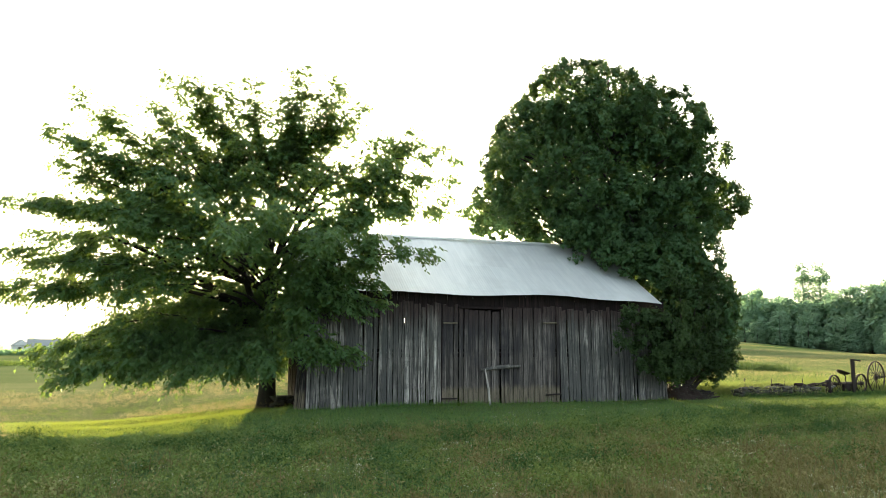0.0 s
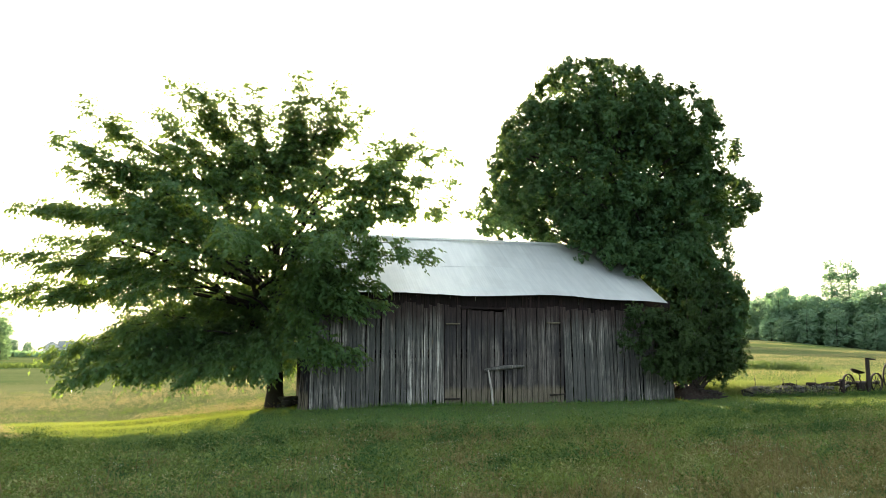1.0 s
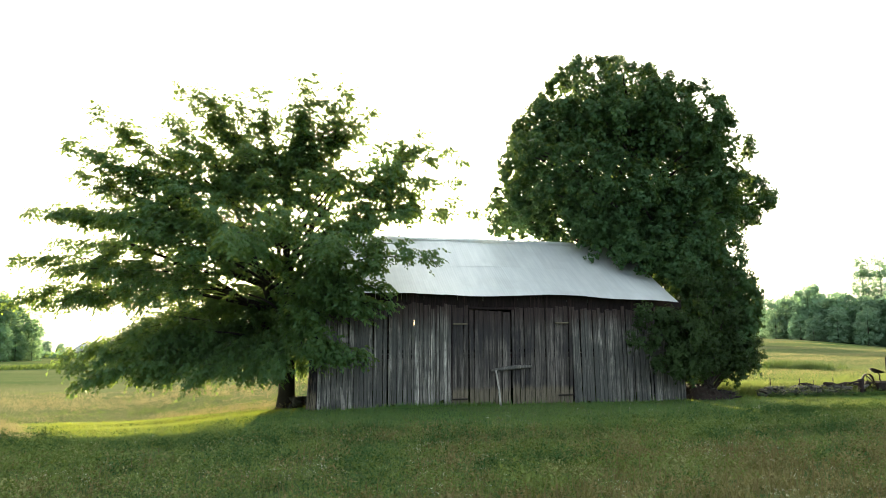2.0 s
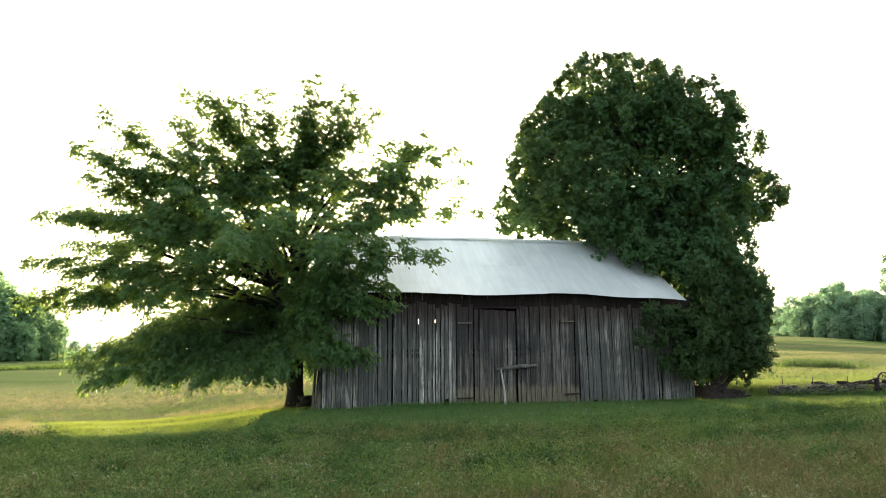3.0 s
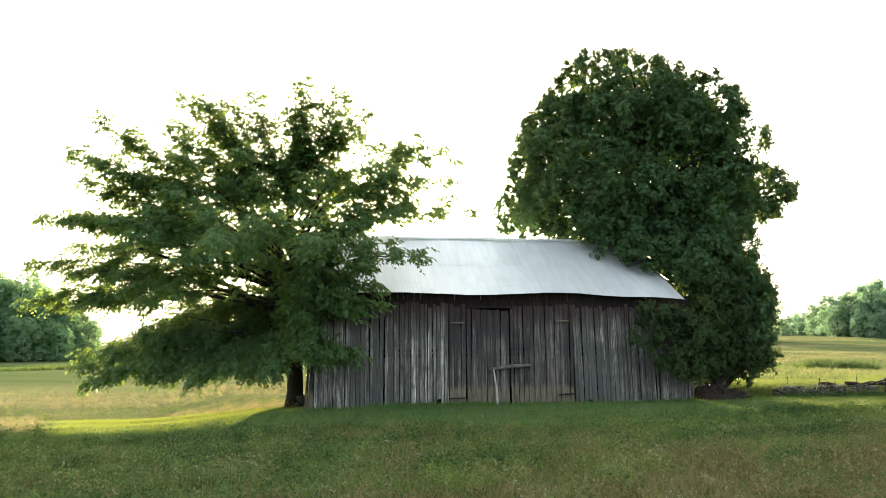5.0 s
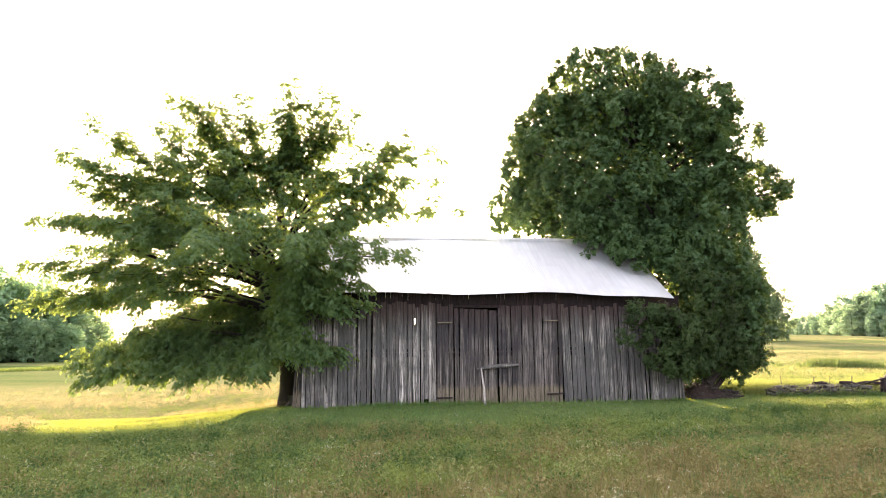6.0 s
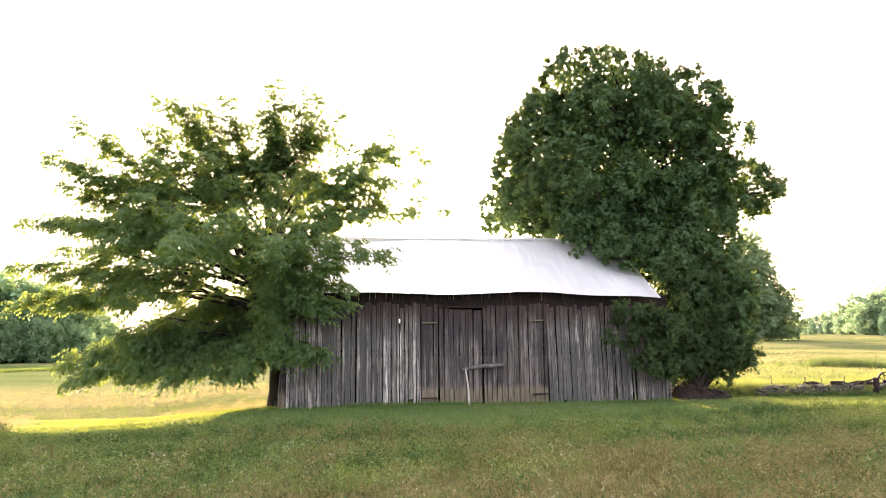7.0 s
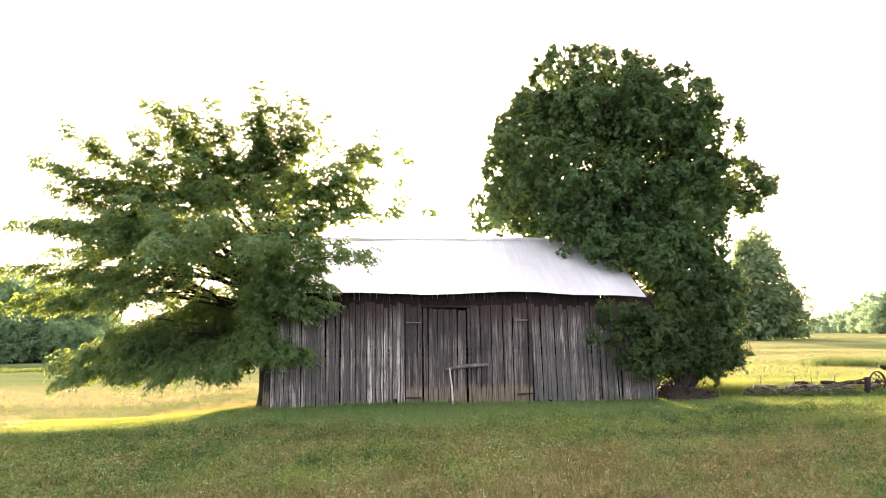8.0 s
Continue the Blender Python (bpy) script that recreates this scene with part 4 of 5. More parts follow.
# ---- far trees ----
def far_tree(name, seed, height, spread_x, label, airy=False, leaf=None, wood=None):
    rs = np.random.RandomState(seed)
    tree = thing(name, (0, 0, 0), label, "tree", "woodland edge")
    fol = Foliage(rs)
    v, f = tube([(0, 0, -0.5), (0.05, 0, height * 0.35), (0, 0.1, height * 0.9)], [0.3, 0.2, 0.04], 7)
    put_part("trunk", mesh_of("trunk", v, f, BARK, True), tree)
    low = 0.06 if not airy else 0.36
    n = 64 if not airy else 76
    for k in range(n):
        u = (k + 0.5) / n
        h = height * (low + (0.93 - low) * u)
        rr = spread_x * (0.95 - 0.62 * abs(u - 0.38) ** 1.3 * 1.6) * (rs.uniform(0.6, 1.12) if not airy else rs.uniform(0.2, 1.0))
        a = k * 2.39996
        d = np.array([math.cos(a), math.sin(a), 0.3])
        p = np.array([rr * math.cos(a), rr * math.sin(a), h]) * (rs.uniform(0.75, 1.05), rs.uniform(0.75, 1.05), 1)
        if leaf:
            for j in range(2):
                q = p * (rs.uniform(0.1, 1.25), rs.uniform(0.1, 1.25), rs.uniform(0.82, 1.1))
                clump(fol, q, height * rs.uniform(0.04, 0.09), d, 55, 0.34, 0.8, rs, 0.8)
        clump(fol, p * (1, 1, rs.uniform(0.85, 1.08)), height * (rs.uniform(0.05, 0.14) if not airy else 0.05), d, 80 if not airy else 40, 0.42 if not airy else 0.34, 0.85, rs, 0.8, 0.3)
    put_part("crown", fol.mesh("crown", leaf or wood or LEAF_FAR_HAZE, False, not leaf), tree, kind="stuff")
    return tree


def build_far_trees():
    rs = np.random.RandomState(33)
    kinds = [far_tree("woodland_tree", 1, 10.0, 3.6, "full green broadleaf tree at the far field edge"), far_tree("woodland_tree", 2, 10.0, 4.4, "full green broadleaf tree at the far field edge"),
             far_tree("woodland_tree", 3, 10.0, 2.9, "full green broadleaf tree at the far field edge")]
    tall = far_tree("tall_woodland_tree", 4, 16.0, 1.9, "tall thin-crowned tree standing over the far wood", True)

    def plant(src, az, dist, height, first=False):
        x, y = dist * math.sin(radians(az)), dist * math.cos(radians(az))
        s = height / (16.0 if src is tall else 10.0)
        m = pose(x, y, float(ground_z(x, y)) - 0.2, 0, 0, rs.uniform(0, 360)) @ Matrix.Diagonal((s * rs.uniform(0.9, 1.15), s * rs.uniform(0.9, 1.15), s, 1))
        if first:
            src.matrix_world = m
        else:
            ob = copy_thing(src, Matrix())
            ob.matrix_world = m
            ob.matrix_basis = m
    used = set()

    def next_plant(k, az, dist, height):
        plant(kinds[k], az, dist, height, k not in used)
        used.add(k)
    # the wood along the east field
    for az, dist, h in [(32.6, 170, 3.0), (33.4, 168, 3.5), (34.2, 165, 4.0), (35.4, 160, 4.4), (36.6, 158, 5.0), (37.8, 150, 6.8), (39.0, 140, 8.2), (40.2, 135, 9.0), (41.4, 132, 10.0), (42.4, 140, 10.0), (43.2, 132, 9.2), (44.2, 134, 9.0),
                        (45.2, 130, 9.4), (46.2, 132, 9.6), (47.2, 128, 9.8), (48.2, 128, 10.6), (49.2, 126, 11.0), (50.4, 124, 11.6), (51.6, 124, 12.0), (53.0, 122, 12.2), (54.6, 120, 12.2)]:
        next_plant(rs.randint(3), az + rs.uniform(-0.3, 0.3), dist, h * rs.uniform(0.85, 1.06))
        next_plant(rs.randint(3), az + 0.5, dist + 8, h * rs.uniform(0.8, 1.08))
        next_plant(rs.randint(3), az + rs.uniform(-0.4, 0.4), dist - 5, h * rs.uniform(0.4, 0.65))
    plant(tall, 44.7, 138, 15.4, True)
    plant(tall, 45.8, 139, 15.6)
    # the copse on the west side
    dark = [far_tree("copse_tree", 6 + k, 10.0, w, "dark green broadleaf tree in the copse by the pasture", wood=LEAF_COPSE_HAZE) for k, w in enumerate((3.4, 4.2, 3.0))]
    sown = set()

    def next_dark(k, az, dist, height):
        x, y = dist * math.sin(radians(az)), dist * math.cos(radians(az))
        q = height / 10.4
        m = pose(x, y, float(ground_z(x, y)) - 0.2, 0, 0, rs.uniform(0, 360)) @ Matrix.Diagonal((q * rs.uniform(0.9, 1.15), q * rs.uniform(0.9, 1.15), q, 1))
        ob = copy_thing(dark[k], Matrix()) if k in sown else dark[k]
        ob.matrix_world = ob.matrix_basis = m
        sown.add(k)
    for az, dist, h in [(-17.6, 96, 5.5), (-18.6, 95, 7.6), (-19.7, 92, 9.0), (-20.8, 92, 10.0), (-22.0, 90, 10.2), (-23.4, 92, 10.8), (-24.8, 90, 11.2), (-26.2, 90, 11.4), (-27.6, 88, 11.8), (-29.2, 88, 11.8), (-31.0, 88, 11.8)]:
        next_dark(rs.randint(3), az, dist, h)
        next_dark(rs.randint(3), az - 0.5, dist + 6, h * rs.uniform(0.85, 1.0))
        next_dark(rs.randint(3), az + 0.3, dist - 4, h * 0.5)
    # hazy trees far beyond the house
    for k in range(16):
        next_plant(rs.randint(3), -21.0 + 1.05 * k + rs.uniform(-0.2, 0.2), 285 + rs.uniform(-6, 6), rs.uniform(5.0, 6.8))
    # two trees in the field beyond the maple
    big = far_tree("field_tree", 9, 10.0, 2.7, "dark green full-crowned tree standing alone in the field", leaf=LEAF_FIELD_HAZE)
    low = far_tree("field_tree", 12, 10.0, 4.2, "lower dark green tree beside the lone field tree", leaf=LEAF_FIELD_HAZE)
    plant(big, 32.2, 93.6, 13.7, True)
    plant(low, 34.3, 93.8, 6.9, True)
    copy = copy_thing(low, Matrix())
    copy.matrix_world = copy.matrix_basis = pose(48.6, 80.0, float(ground_z(48.6, 80.0)) - 0.2, 0, 0, 120) @ Matrix.Scale(0.72, 4)


def build_hedge():
    """A low dark hedge between the pasture and the house."""
    rs = np.random.RandomState(19)
    n = 9000
    a = rs.uniform(-19.0, -1.5, n)
    top = 0.4 + 0.6 * patchy(np.column_stack([a * 3, a * 0]), 2.0, 4)
    d = 112 + rs.normal(0, 0.9, n)
    p = np.column_stack([d * np.sin(np.radians(a)), d * np.cos(np.radians(a)), np.zeros(n)])
    p[:, 2] = ground_z(p[:, 0], p[:, 1]) + top * rs.uniform(0, 1, n)
    L = rs.uniform(0.25, 0.5, n)
    v, f = leaf_cards(p, rs.normal(0, 1, (n, 3)), rs.normal(0, 1, (n, 3)) + (0, -0.4, 0.6), L, L * 0.8)
    tagged(new("hedge", mesh_of("hedge", v, f, LEAF_COPSE_HAZE)), "low hazy green hedge across the far pasture", "hedge", kind="stuff")


build_far_trees()


def build_house():
    d, az = 215, radians(-13.4)
    x, y = d * math.sin(az), d * math.cos(az)
    z = float(ground_z(x, y))
    h = thing("farmhouse", (x, y, z + 0.3), "distant white house with a grey shingle roof", "house")
    h.rotation_euler = (0, 0, radians(20))
    h.scale = (0.75, 0.75, 0.75)

    def gable(name, x0, x1, y0, y1, wall, roof_h, along):
        bm = bmesh.new()
        box(bm, x0, x1, y0, y1, -2.5, wall)
        part("wall", bm, SIDING, h)
        if along == "y":
            bm = bmesh.new()
            t = [[bm.verts.new(q) for q in ((x0, yy, wall), (x1, yy, wall), ((x0 + x1) / 2, yy, wall + roof_h - 0.15))] for yy in (y0 - 0.45, y0 + 0.2)]
            bm.faces.new(t[0])
            bm.faces.new(t[1])
            for k in range(3):
                bm.faces.new((t[0][k], t[0][k - 1], t[1][k - 1], t[1][k]))
            part("gable_wall", bm, SIDING, h)
        bm = bmesh.new()
        o = 0.4
        if along == "x":
            ym = (y0 + y1) / 2
            a = [(x0 - o, y0 - o, wall - 0.1), (x0 - o, ym, wall + roof_h), (x0 - o, y1 + o, wall - 0.1)]
            b = [(x1 + o, q[1], q[2]) for q in a]
        else:
            xm = (x0 + x1) / 2
            a = [(x0 - o, y0 - o, wall - 0.1), (xm, y0 - o, wall + roof_h), (x1 + o, y0 - o, wall - 0.1)]
            b = [(q[0], y1 + o, q[2]) for q in a]
        va, vb = [bm.verts.new(q) for q in a], [bm.verts.new(q) for q in b]
        bm.faces.new((va[0], va[1], vb[1], vb[0]))
        bm.faces.new((va[1], va[2], vb[2], vb[1]))
        bm.faces.new(va)
        bm.faces.new(vb)
        bm.faces.new((va[0], va[2], vb[2], vb[0]))
        part("roof", bm, SHINGLE, h)
    gable("main", -2, 10, 0, 7, 2.9, 2.2, "x")
    gable("wing", -7, -2, -1.5, 6, 3.0, 2.0, "y")
    for wx in (-5.0, 1.0, 4.5, 7.5):
        bm = bmesh.new()
        y0 = -1.56 if wx < -2 else -0.06
        box(bm, wx - 0.5, wx + 0.5, y0, y0 + 0.1, 1.2, 2.4)
        part("window", bm, PANE, h)


build_house()


# ---- stones and old farm machinery ----
def rock(rs, sx, sy, sz):
    bm = bmesh.new()
    bmesh.ops.create_icosphere(bm, subdivisions=2, radius=1.0)
    o = Vector(rs.uniform(-9, 9, 3))
    for v in bm.verts:
        k = 1 + 0.45 * noise.noise(v.co * 1.3 + o)
        c = Vector((max(-0.75, min(0.75, v.co.x)), max(-0.75, min(0.75, v.co.y)), max(-0.7, min(0.7, v.co.z)))) * 1.25
        v.co = Vector((c.x * sx * k, c.y * sy * k, c.z * sz * k))
    return bm


def build_stones():
    rs = np.random.RandomState(17)
    pile = thing("stone_row", (15.5, 16.7, 0), "low heap of dark mossy field stones sunk in the grass", "stones")
    for k in range(110):
        lay = k % 3
        x = rs.uniform(-1.45, 1.45) * (1 - 0.06 * lay)
        sx, sy, sz = rs.uniform(0.06, 0.18), rs.uniform(0.07, 0.15), rs.uniform(0.05, 0.09)
        ob = part("stone", rock(rs, sx, sy, sz), STONE, pile)
        y = rs.uniform(-0.35, 0.35) * (1 - 0.22 * lay)
        z = float(ground_z(15.5 + x, 16.7 + y)) + 0.03 + 0.082 * lay
        ob.matrix_local = pose(x, y, z, rs.uniform(-15, 15), rs.uniform(-15, 15), rs.uniform(0, 360))
    for k, (x, z1) in enumerate([(-0.95, 0.50), (0.0, 0.46), (0.45, 0.40), (1.1, 0.46)]):
        s = thing("fence_stake", (15.5 + x, 16.85, 0), "thin dark stake standing among the stones", "stake", "stakes in the stones")
        v, f = tube([(0, 0, -0.1), (0.02 * k - 0.03, 0, z1)], [0.016, 0.012], 6)
        put_part("stake_body", mesh_of("stake_body", v, f, IRON, True), s)
    for k, (x, l, a) in enumerate([(0.9, 0.8, 14), (1.45, 0.7, -9), (0.2, 0.6, 6)]):
        log = thing("log", (15.5 + x, 16.6 + 0.10 * k, 0.26), "old grey log lying on the stone heap", "log", "logs")
        v, f = tube([(-l / 2, 0, 0), (0, 0.03, 0.03), (l / 2, 0, -0.02)], [0.045, 0.055, 0.04], 9)
        put_part("log_body", mesh_of("log_body", v, f, WOOD_BROWN, True), log)
        log.rotation_euler = (0, radians(a * 0.6), radians(a))


def build_brush():
    rs = np.random.RandomState(71)
    heap = thing("brush_pile", (12.22, 16.5, 0), "dark heap of dead branches under the maple", "brush")
    for k in range(120):
        c = np.array([rs.uniform(-0.62, 0.66), rs.uniform(-0.45, 0.45), 0.0])
        c[2] = rs.uniform(0.05, 0.44) * (0.75 - 0.6 * c[0])
        a = rs.uniform(0, 3.14)
        d = np.array([math.cos(a), math.sin(a), rs.uniform(-0.25, 0.35)]) * rs.uniform(0.12, 0.3)
        v, f = tube([c - d, c + rs.normal(0, 0.03, 3), c + d], [0.02, 0.016, 0.006], 5)
        put_part("branch", mesh_of("branch", v, f, BARK, True), heap)
    v = []
    for i in range(41):
        for j in range(25):
            u, w = i / 20 - 1, j / 12 - 1
            h = max(0.0, 1 - u * u) * max(0.0, 1 - w * w)
            v.append((0.72 * u, 0.60 * w, 0.46 * h ** 0.6 * (0.8 - 0.5 * u) * (1 + 0.5 * noise.noise(Vector((u * 3, w * 3, 2.0))) + 0.35 * noise.noise(Vector((u * 9, w * 9, 5.0)))) - 0.06))
    idx = (np.arange(40)[:, None] * 25 + np.arange(24)[None]).reshape(-1, 1)
    put_part("litter", mesh_of("litter", v, np.concatenate([idx, idx + 25, idx + 26, idx + 1], 1), LITTER, True), heap, "dark brown leaf litter")
    foot = thing("rubble_heap", (1.42, 19.3, 0), "small dark pile of rubble between trunk and barn", "rubble")
    for k in range(14):
        ob = part("stone", rock(rs, rs.uniform(0.08, 0.16), rs.uniform(0.08, 0.14), rs.uniform(0.05, 0.09)), STONE, foot)
        x, y = rs.uniform(-0.22, 0.22), rs.uniform(-0.5, 0.5)
        ob.matrix_local = pose(x, y, float(ground_z(1.42 + x, 19.3 + y)) + 0.05 + 0.1 * (k % 3), rs.uniform(-20, 20), rs.uniform(-20, 20), rs.uniform(0, 360))


build_brush()


def wheel(parent, c, r, spokes, width, yaw, name="wheel"):
    """An iron wheel: rim, hub and spokes, its axle along y before the turn."""
    w = new(name)
    w.parent = parent
    w.matrix_local = pose(*c, 0, 0, yaw)
    a = np.linspace(0, 2 * math.pi, 37)
    v = np.stack([[(rr * math.cos(t), yy, rr * math.sin(t)) for rr, yy in ((r, -width / 2), (r, width / 2), (r - 0.02, width / 2), (r - 0.02, -width / 2))] for t in a[:-1]]).reshape(-1, 3)
    i = np.arange(36)[:, None] * 4
    j = (np.arange(36)[:, None] + 1) % 36 * 4
    f = np.concatenate([np.concatenate([i + p, i + q, j + q, j + p], 1) for p, q in ((0, 1), (1, 2), (2, 3), (3, 0))])
    put_part("rim", mesh_of("rim", v, f, IRON), w)
    v, f = tube([(0, -width, 0), (0, width, 0)], [0.06, 0.06], 10)
    put_part("hub", mesh_of("hub", v, f, IRON, True), w)
    for k in range(spokes):
        t = 2 * math.pi * k / spokes + 0.2
        v, f = tube([(0.04 * math.cos(t), 0, 0.04 * math.sin(t)), ((r - 0.01) * math.cos(t), 0, (r - 0.01) * math.sin(t))], [0.011, 0.011], 5)
        put_part("spoke", mesh_of("spoke", v, f, IRON, True), w)
    return w


def rod(parent, name, pts, r, material=IRON):
    v, f = tube(pts, [r] * len(pts), 7)
    return put_part(name, mesh_of(name, v, f, material, True), parent)


def build_mower():
    m = thing("sickle_mower", (18.27, 16.62, 0.0), "rusty old horse-drawn sickle mower standing in grass", "mower")
    wheel(m, (-0.45, 0.22, 0.28), 0.28, 8, 0.07, 12)
    wheel(m, (0.60, 0.22, 0.29), 0.29, 8, 0.07, 12)
    rod(m, "axle", [(-0.5, 0.22, 0.28), (0.65, 0.22, 0.29)], 0.03)
    bm = bmesh.new()
    box(bm, -0.18, 0.26, 0.05, 0.36, 0.06, 0.34, bevel=0.05)
    part("gearbox", bm, IRON, m)
    # the cutter bar folded upright, with its guards
    bar = bmesh.new()
    box(bar, 0.02, 0.14, -0.02, 0.03, 0.0, 1.04, bevel=0.006)
    bar_ob = part("cutter_bar", bar, IRON, m)
    for k in range(15):
        bm = bmesh.new()
        z = 0.19 + 0.056 * k
        g = [bm.verts.new(q) for q in ((0.13, -0.012, z), (0.13, 0.02, z), (0.13, 0.02, z + 0.032), (0.13, -0.012, z + 0.032), (0.215, 0.004, z + 0.016))]
        for fidx in ((0, 1, 4), (1, 2, 4), (2, 3, 4), (3, 0, 4), (3, 2, 1, 0)):
            bm.faces.new([g[q] for q in fidx])
        part("guard", bm, IRON, bar_ob)
    bm = bmesh.new()
    box(bm, -0.10, 0.28, -0.02, 0.02, 1.00, 1.045, m=pose(0, 0, 0, 0, 6, 0), bevel=0.006)
    part("shoe", bm, IRON, m)
    # the seat on its spring
    rod(m, "seat_spring", [(-0.1, 0.1, 0.33), (-0.2, 0.05, 0.42), (-0.22, 0.0, 0.52), (-0.30, 0.0, 0.59)], 0.018)
    bm = bmesh.new()
    bmesh.ops.create_uvsphere(bm, u_segments=18, v_segments=8, radius=1.0)
    for v in bm.verts:
        x, y, z = v.co
        v.co = (x * 0.20, y * 0.2, (0.05 * (x * x + y * y) + 0.02 * z) + (0.04 * x * x if x < 0 else 0))
    part("seat", bm, IRON, m, smooth=True).matrix_local = pose(-0.32, 0, 0.60, 0, 14, 0)
    rod(m, "lever", [(-0.3, 0.1, 0.22), (-0.5, 0.1, 0.44), (-0.6, 0.1, 0.50)], 0.016)
    rod(m, "tongue", [(-0.4, 0.2, 0.25), (-0.9, 0.1, 0.10)], 0.035, WOOD_GREY)
    r = thing("post_stub", (17.38, 16.65, 0.0), "short broken dark wooden post with a slanting rail", "post")
    rod(r, "post_body", [(0, 0, -0.1), (0.02, 0, 0.42)], 0.085, WOOD_BROWN)
    rod(r, "slanting_rail", [(0.02, -0.05, 0.40), (-1.0, -0.1, 0.20)], 0.022, WOOD_BROWN)
    h = thing("hay_rake", (19.62, 16.95, 0.0), "rusty hay rake with large spoked iron wheels", "rake")
    wheel(h, (0, 0, 0.46), 0.5, 14, 0.05, 14)
    wheel(h, (1.9, 0.5, 0.46), 0.5, 14, 0.05, 14)
    rod(h, "axle", [(0, 0, 0.46), (1.9, 0.5, 0.46)], 0.03)
    for k in range(14):
        u = (k + 1) / 15
        rod(h, "tine", [(1.9 * u, 0.5 * u, 0.5), (1.9 * u - 0.05, 0.5 * u + 0.3, 0.6), (1.9 * u - 0.1, 0.5 * u + 0.5, 0.3), (1.9 * u - 0.05, 0.5 * u + 0.35, 0.02)], 0.008)


build_stones()
build_mower()


# ---- grass ----
def blades(name, xy, height, width, lean, material, label, rs, category="grass", simple=False):
    """Standing blades that taper to their tips: bent two-piece strips close by, single pieces further off."""
    n = len(xy)
    z = ground_z(xy[:, 0], xy[:, 1])
    root = np.column_stack([xy, z - 0.02])
    a = rs.uniform(0, 2 * np.pi, n)
    side = np.column_stack([np.cos(a), np.sin(a), np.zeros(n)])
    b = rs.uniform(0, 2 * np.pi, n)
    ln = (lean * rs.uniform(0.2, 1.0, n))
    out = np.column_stack([np.cos(b), np.sin(b), np.zeros(n)])
    h = height[:, None]
    up = np.array([[0, 0, 1.0]])
    mid = root + up * h * 0.55 + out * h * ln[:, None] * 0.35
    tip = root + up * h * (1 - 0.3 * ln[:, None]) + out * h * ln[:, None]
    w = width[:, None] * side * 0.5
    single = np.full(n, simple) | (np.hypot(xy[:, 0] - 2.2, xy[:, 1] + 0.6) > 10.5)
    b = ~single
    v = np.stack([root[b] - w[b], root[b] + w[b], mid[b] + w[b] * 0.8, mid[b] - w[b] * 0.8, tip[b]], 1).reshape(-1, 3)
    i = np.arange(b.sum())[:, None] * 5
    f = np.concatenate([i + [0, 1, 2], i + [0, 2, 3], i + [3, 2, 4]], 1).reshape(-1, 3)
    v2 = np.stack([root[single] - w[single], root[single] + w[single], tip[single]], 1).reshape(-1, 3)
    f = np.vstack([f, np.arange(len(v2)).reshape(-1, 3) + len(v)])
    v = np.vstack([v, v2])
    ob = new(name, mesh_of(name, v, f, material))
    return tagged(ob, label, category, kind="stuff")


def patchy(xy, scale, seed):
    """Smooth patches between 0 and 1 over the ground."""
    r = np.random.RandomState(seed)
    s = np.zeros(len(xy))
    for k in range(7):
        d = r.normal(0, 1, 2) / scale * (0.6 + 0.35 * k)
        s += np.sin(xy @ d + r.uniform(0, 6.28)) / (1 + 0.35 * k)
    return 0.5 + 0.5 * np.tanh(s * 0.55)


def wedge(n, r0, r1, a0, a1, rs, power=1.0):
    """Places between two distances and two bearings from the start of the path."""
    r = r0 + (r1 - r0) * rs.uniform(0, 1, n) ** power
    a = np.radians(rs.uniform(a0, a1, n))
    return np.column_stack([2.2 + r * np.sin(a), -0.6 + r * np.cos(a)])


def off_barn(xy):
    return ~((xy[:, 0] > BX0 - 0.03) & (xy[:, 0] < BX1 + 0.03) & (xy[:, 1] > BY0 - 0.03) & (xy[:, 1] < BY1 + 0.03))


def drier(xy):
    """Where the meadow has gone over to straw and rust: in patches, most of them before the barn."""
    return 0.55 * patchy(xy * (0.55, 1.0), 1.0, 68) + 0.45 * patchy(xy, 0.6, 62) + 0.24 * (smoothstep(-1.0, 3.0, xy[:, 0]) - 0.52) - 0.14 * smoothstep(6.0, 9.0, xy[:, 0])


def mounds(name, c, size, material, label, rs):
    """Bushy weed mounds: leaves set outwards over low domes, thicker towards the top."""
    k = np.repeat(np.arange(len(c)), (22 + 210 * size).astype(int))
    n = len(k)
    a, t = rs.uniform(0, 2 * np.pi, n), rs.uniform(0, 1, n) ** 0.8
    out = np.column_stack([np.cos(a) * np.sqrt(1 - t * t), np.sin(a) * np.sqrt(1 - t * t), t])
    r = size[k] * rs.uniform(0.45, 1.15, n)
    tall = rs.uniform(0.8, 1.7, len(c))[k]
    p = np.column_stack([c[k, 0] + out[:, 0] * r, c[k, 1] + out[:, 1] * r, ground_z(c[k, 0], c[k, 1]) + 0.01 + out[:, 2] * r * tall])
    ax = out * (1, 1, 0.5) + rs.normal(0, 0.45, (n, 3))
    L = rs.uniform(0.022, 0.055, n) * (0.7 + 2.0 * size[k])
    v, f = leaf_cards(p, ax, np.array([[0, 0, 1.0]]) + 0.5 * out + rs.normal(0, 0.3, (n, 3)), L, L * rs.uniform(0.3, 0.55, n))
    tagged(new(name, mesh_of(name, v, f, material)), label, "weeds", kind="stuff")


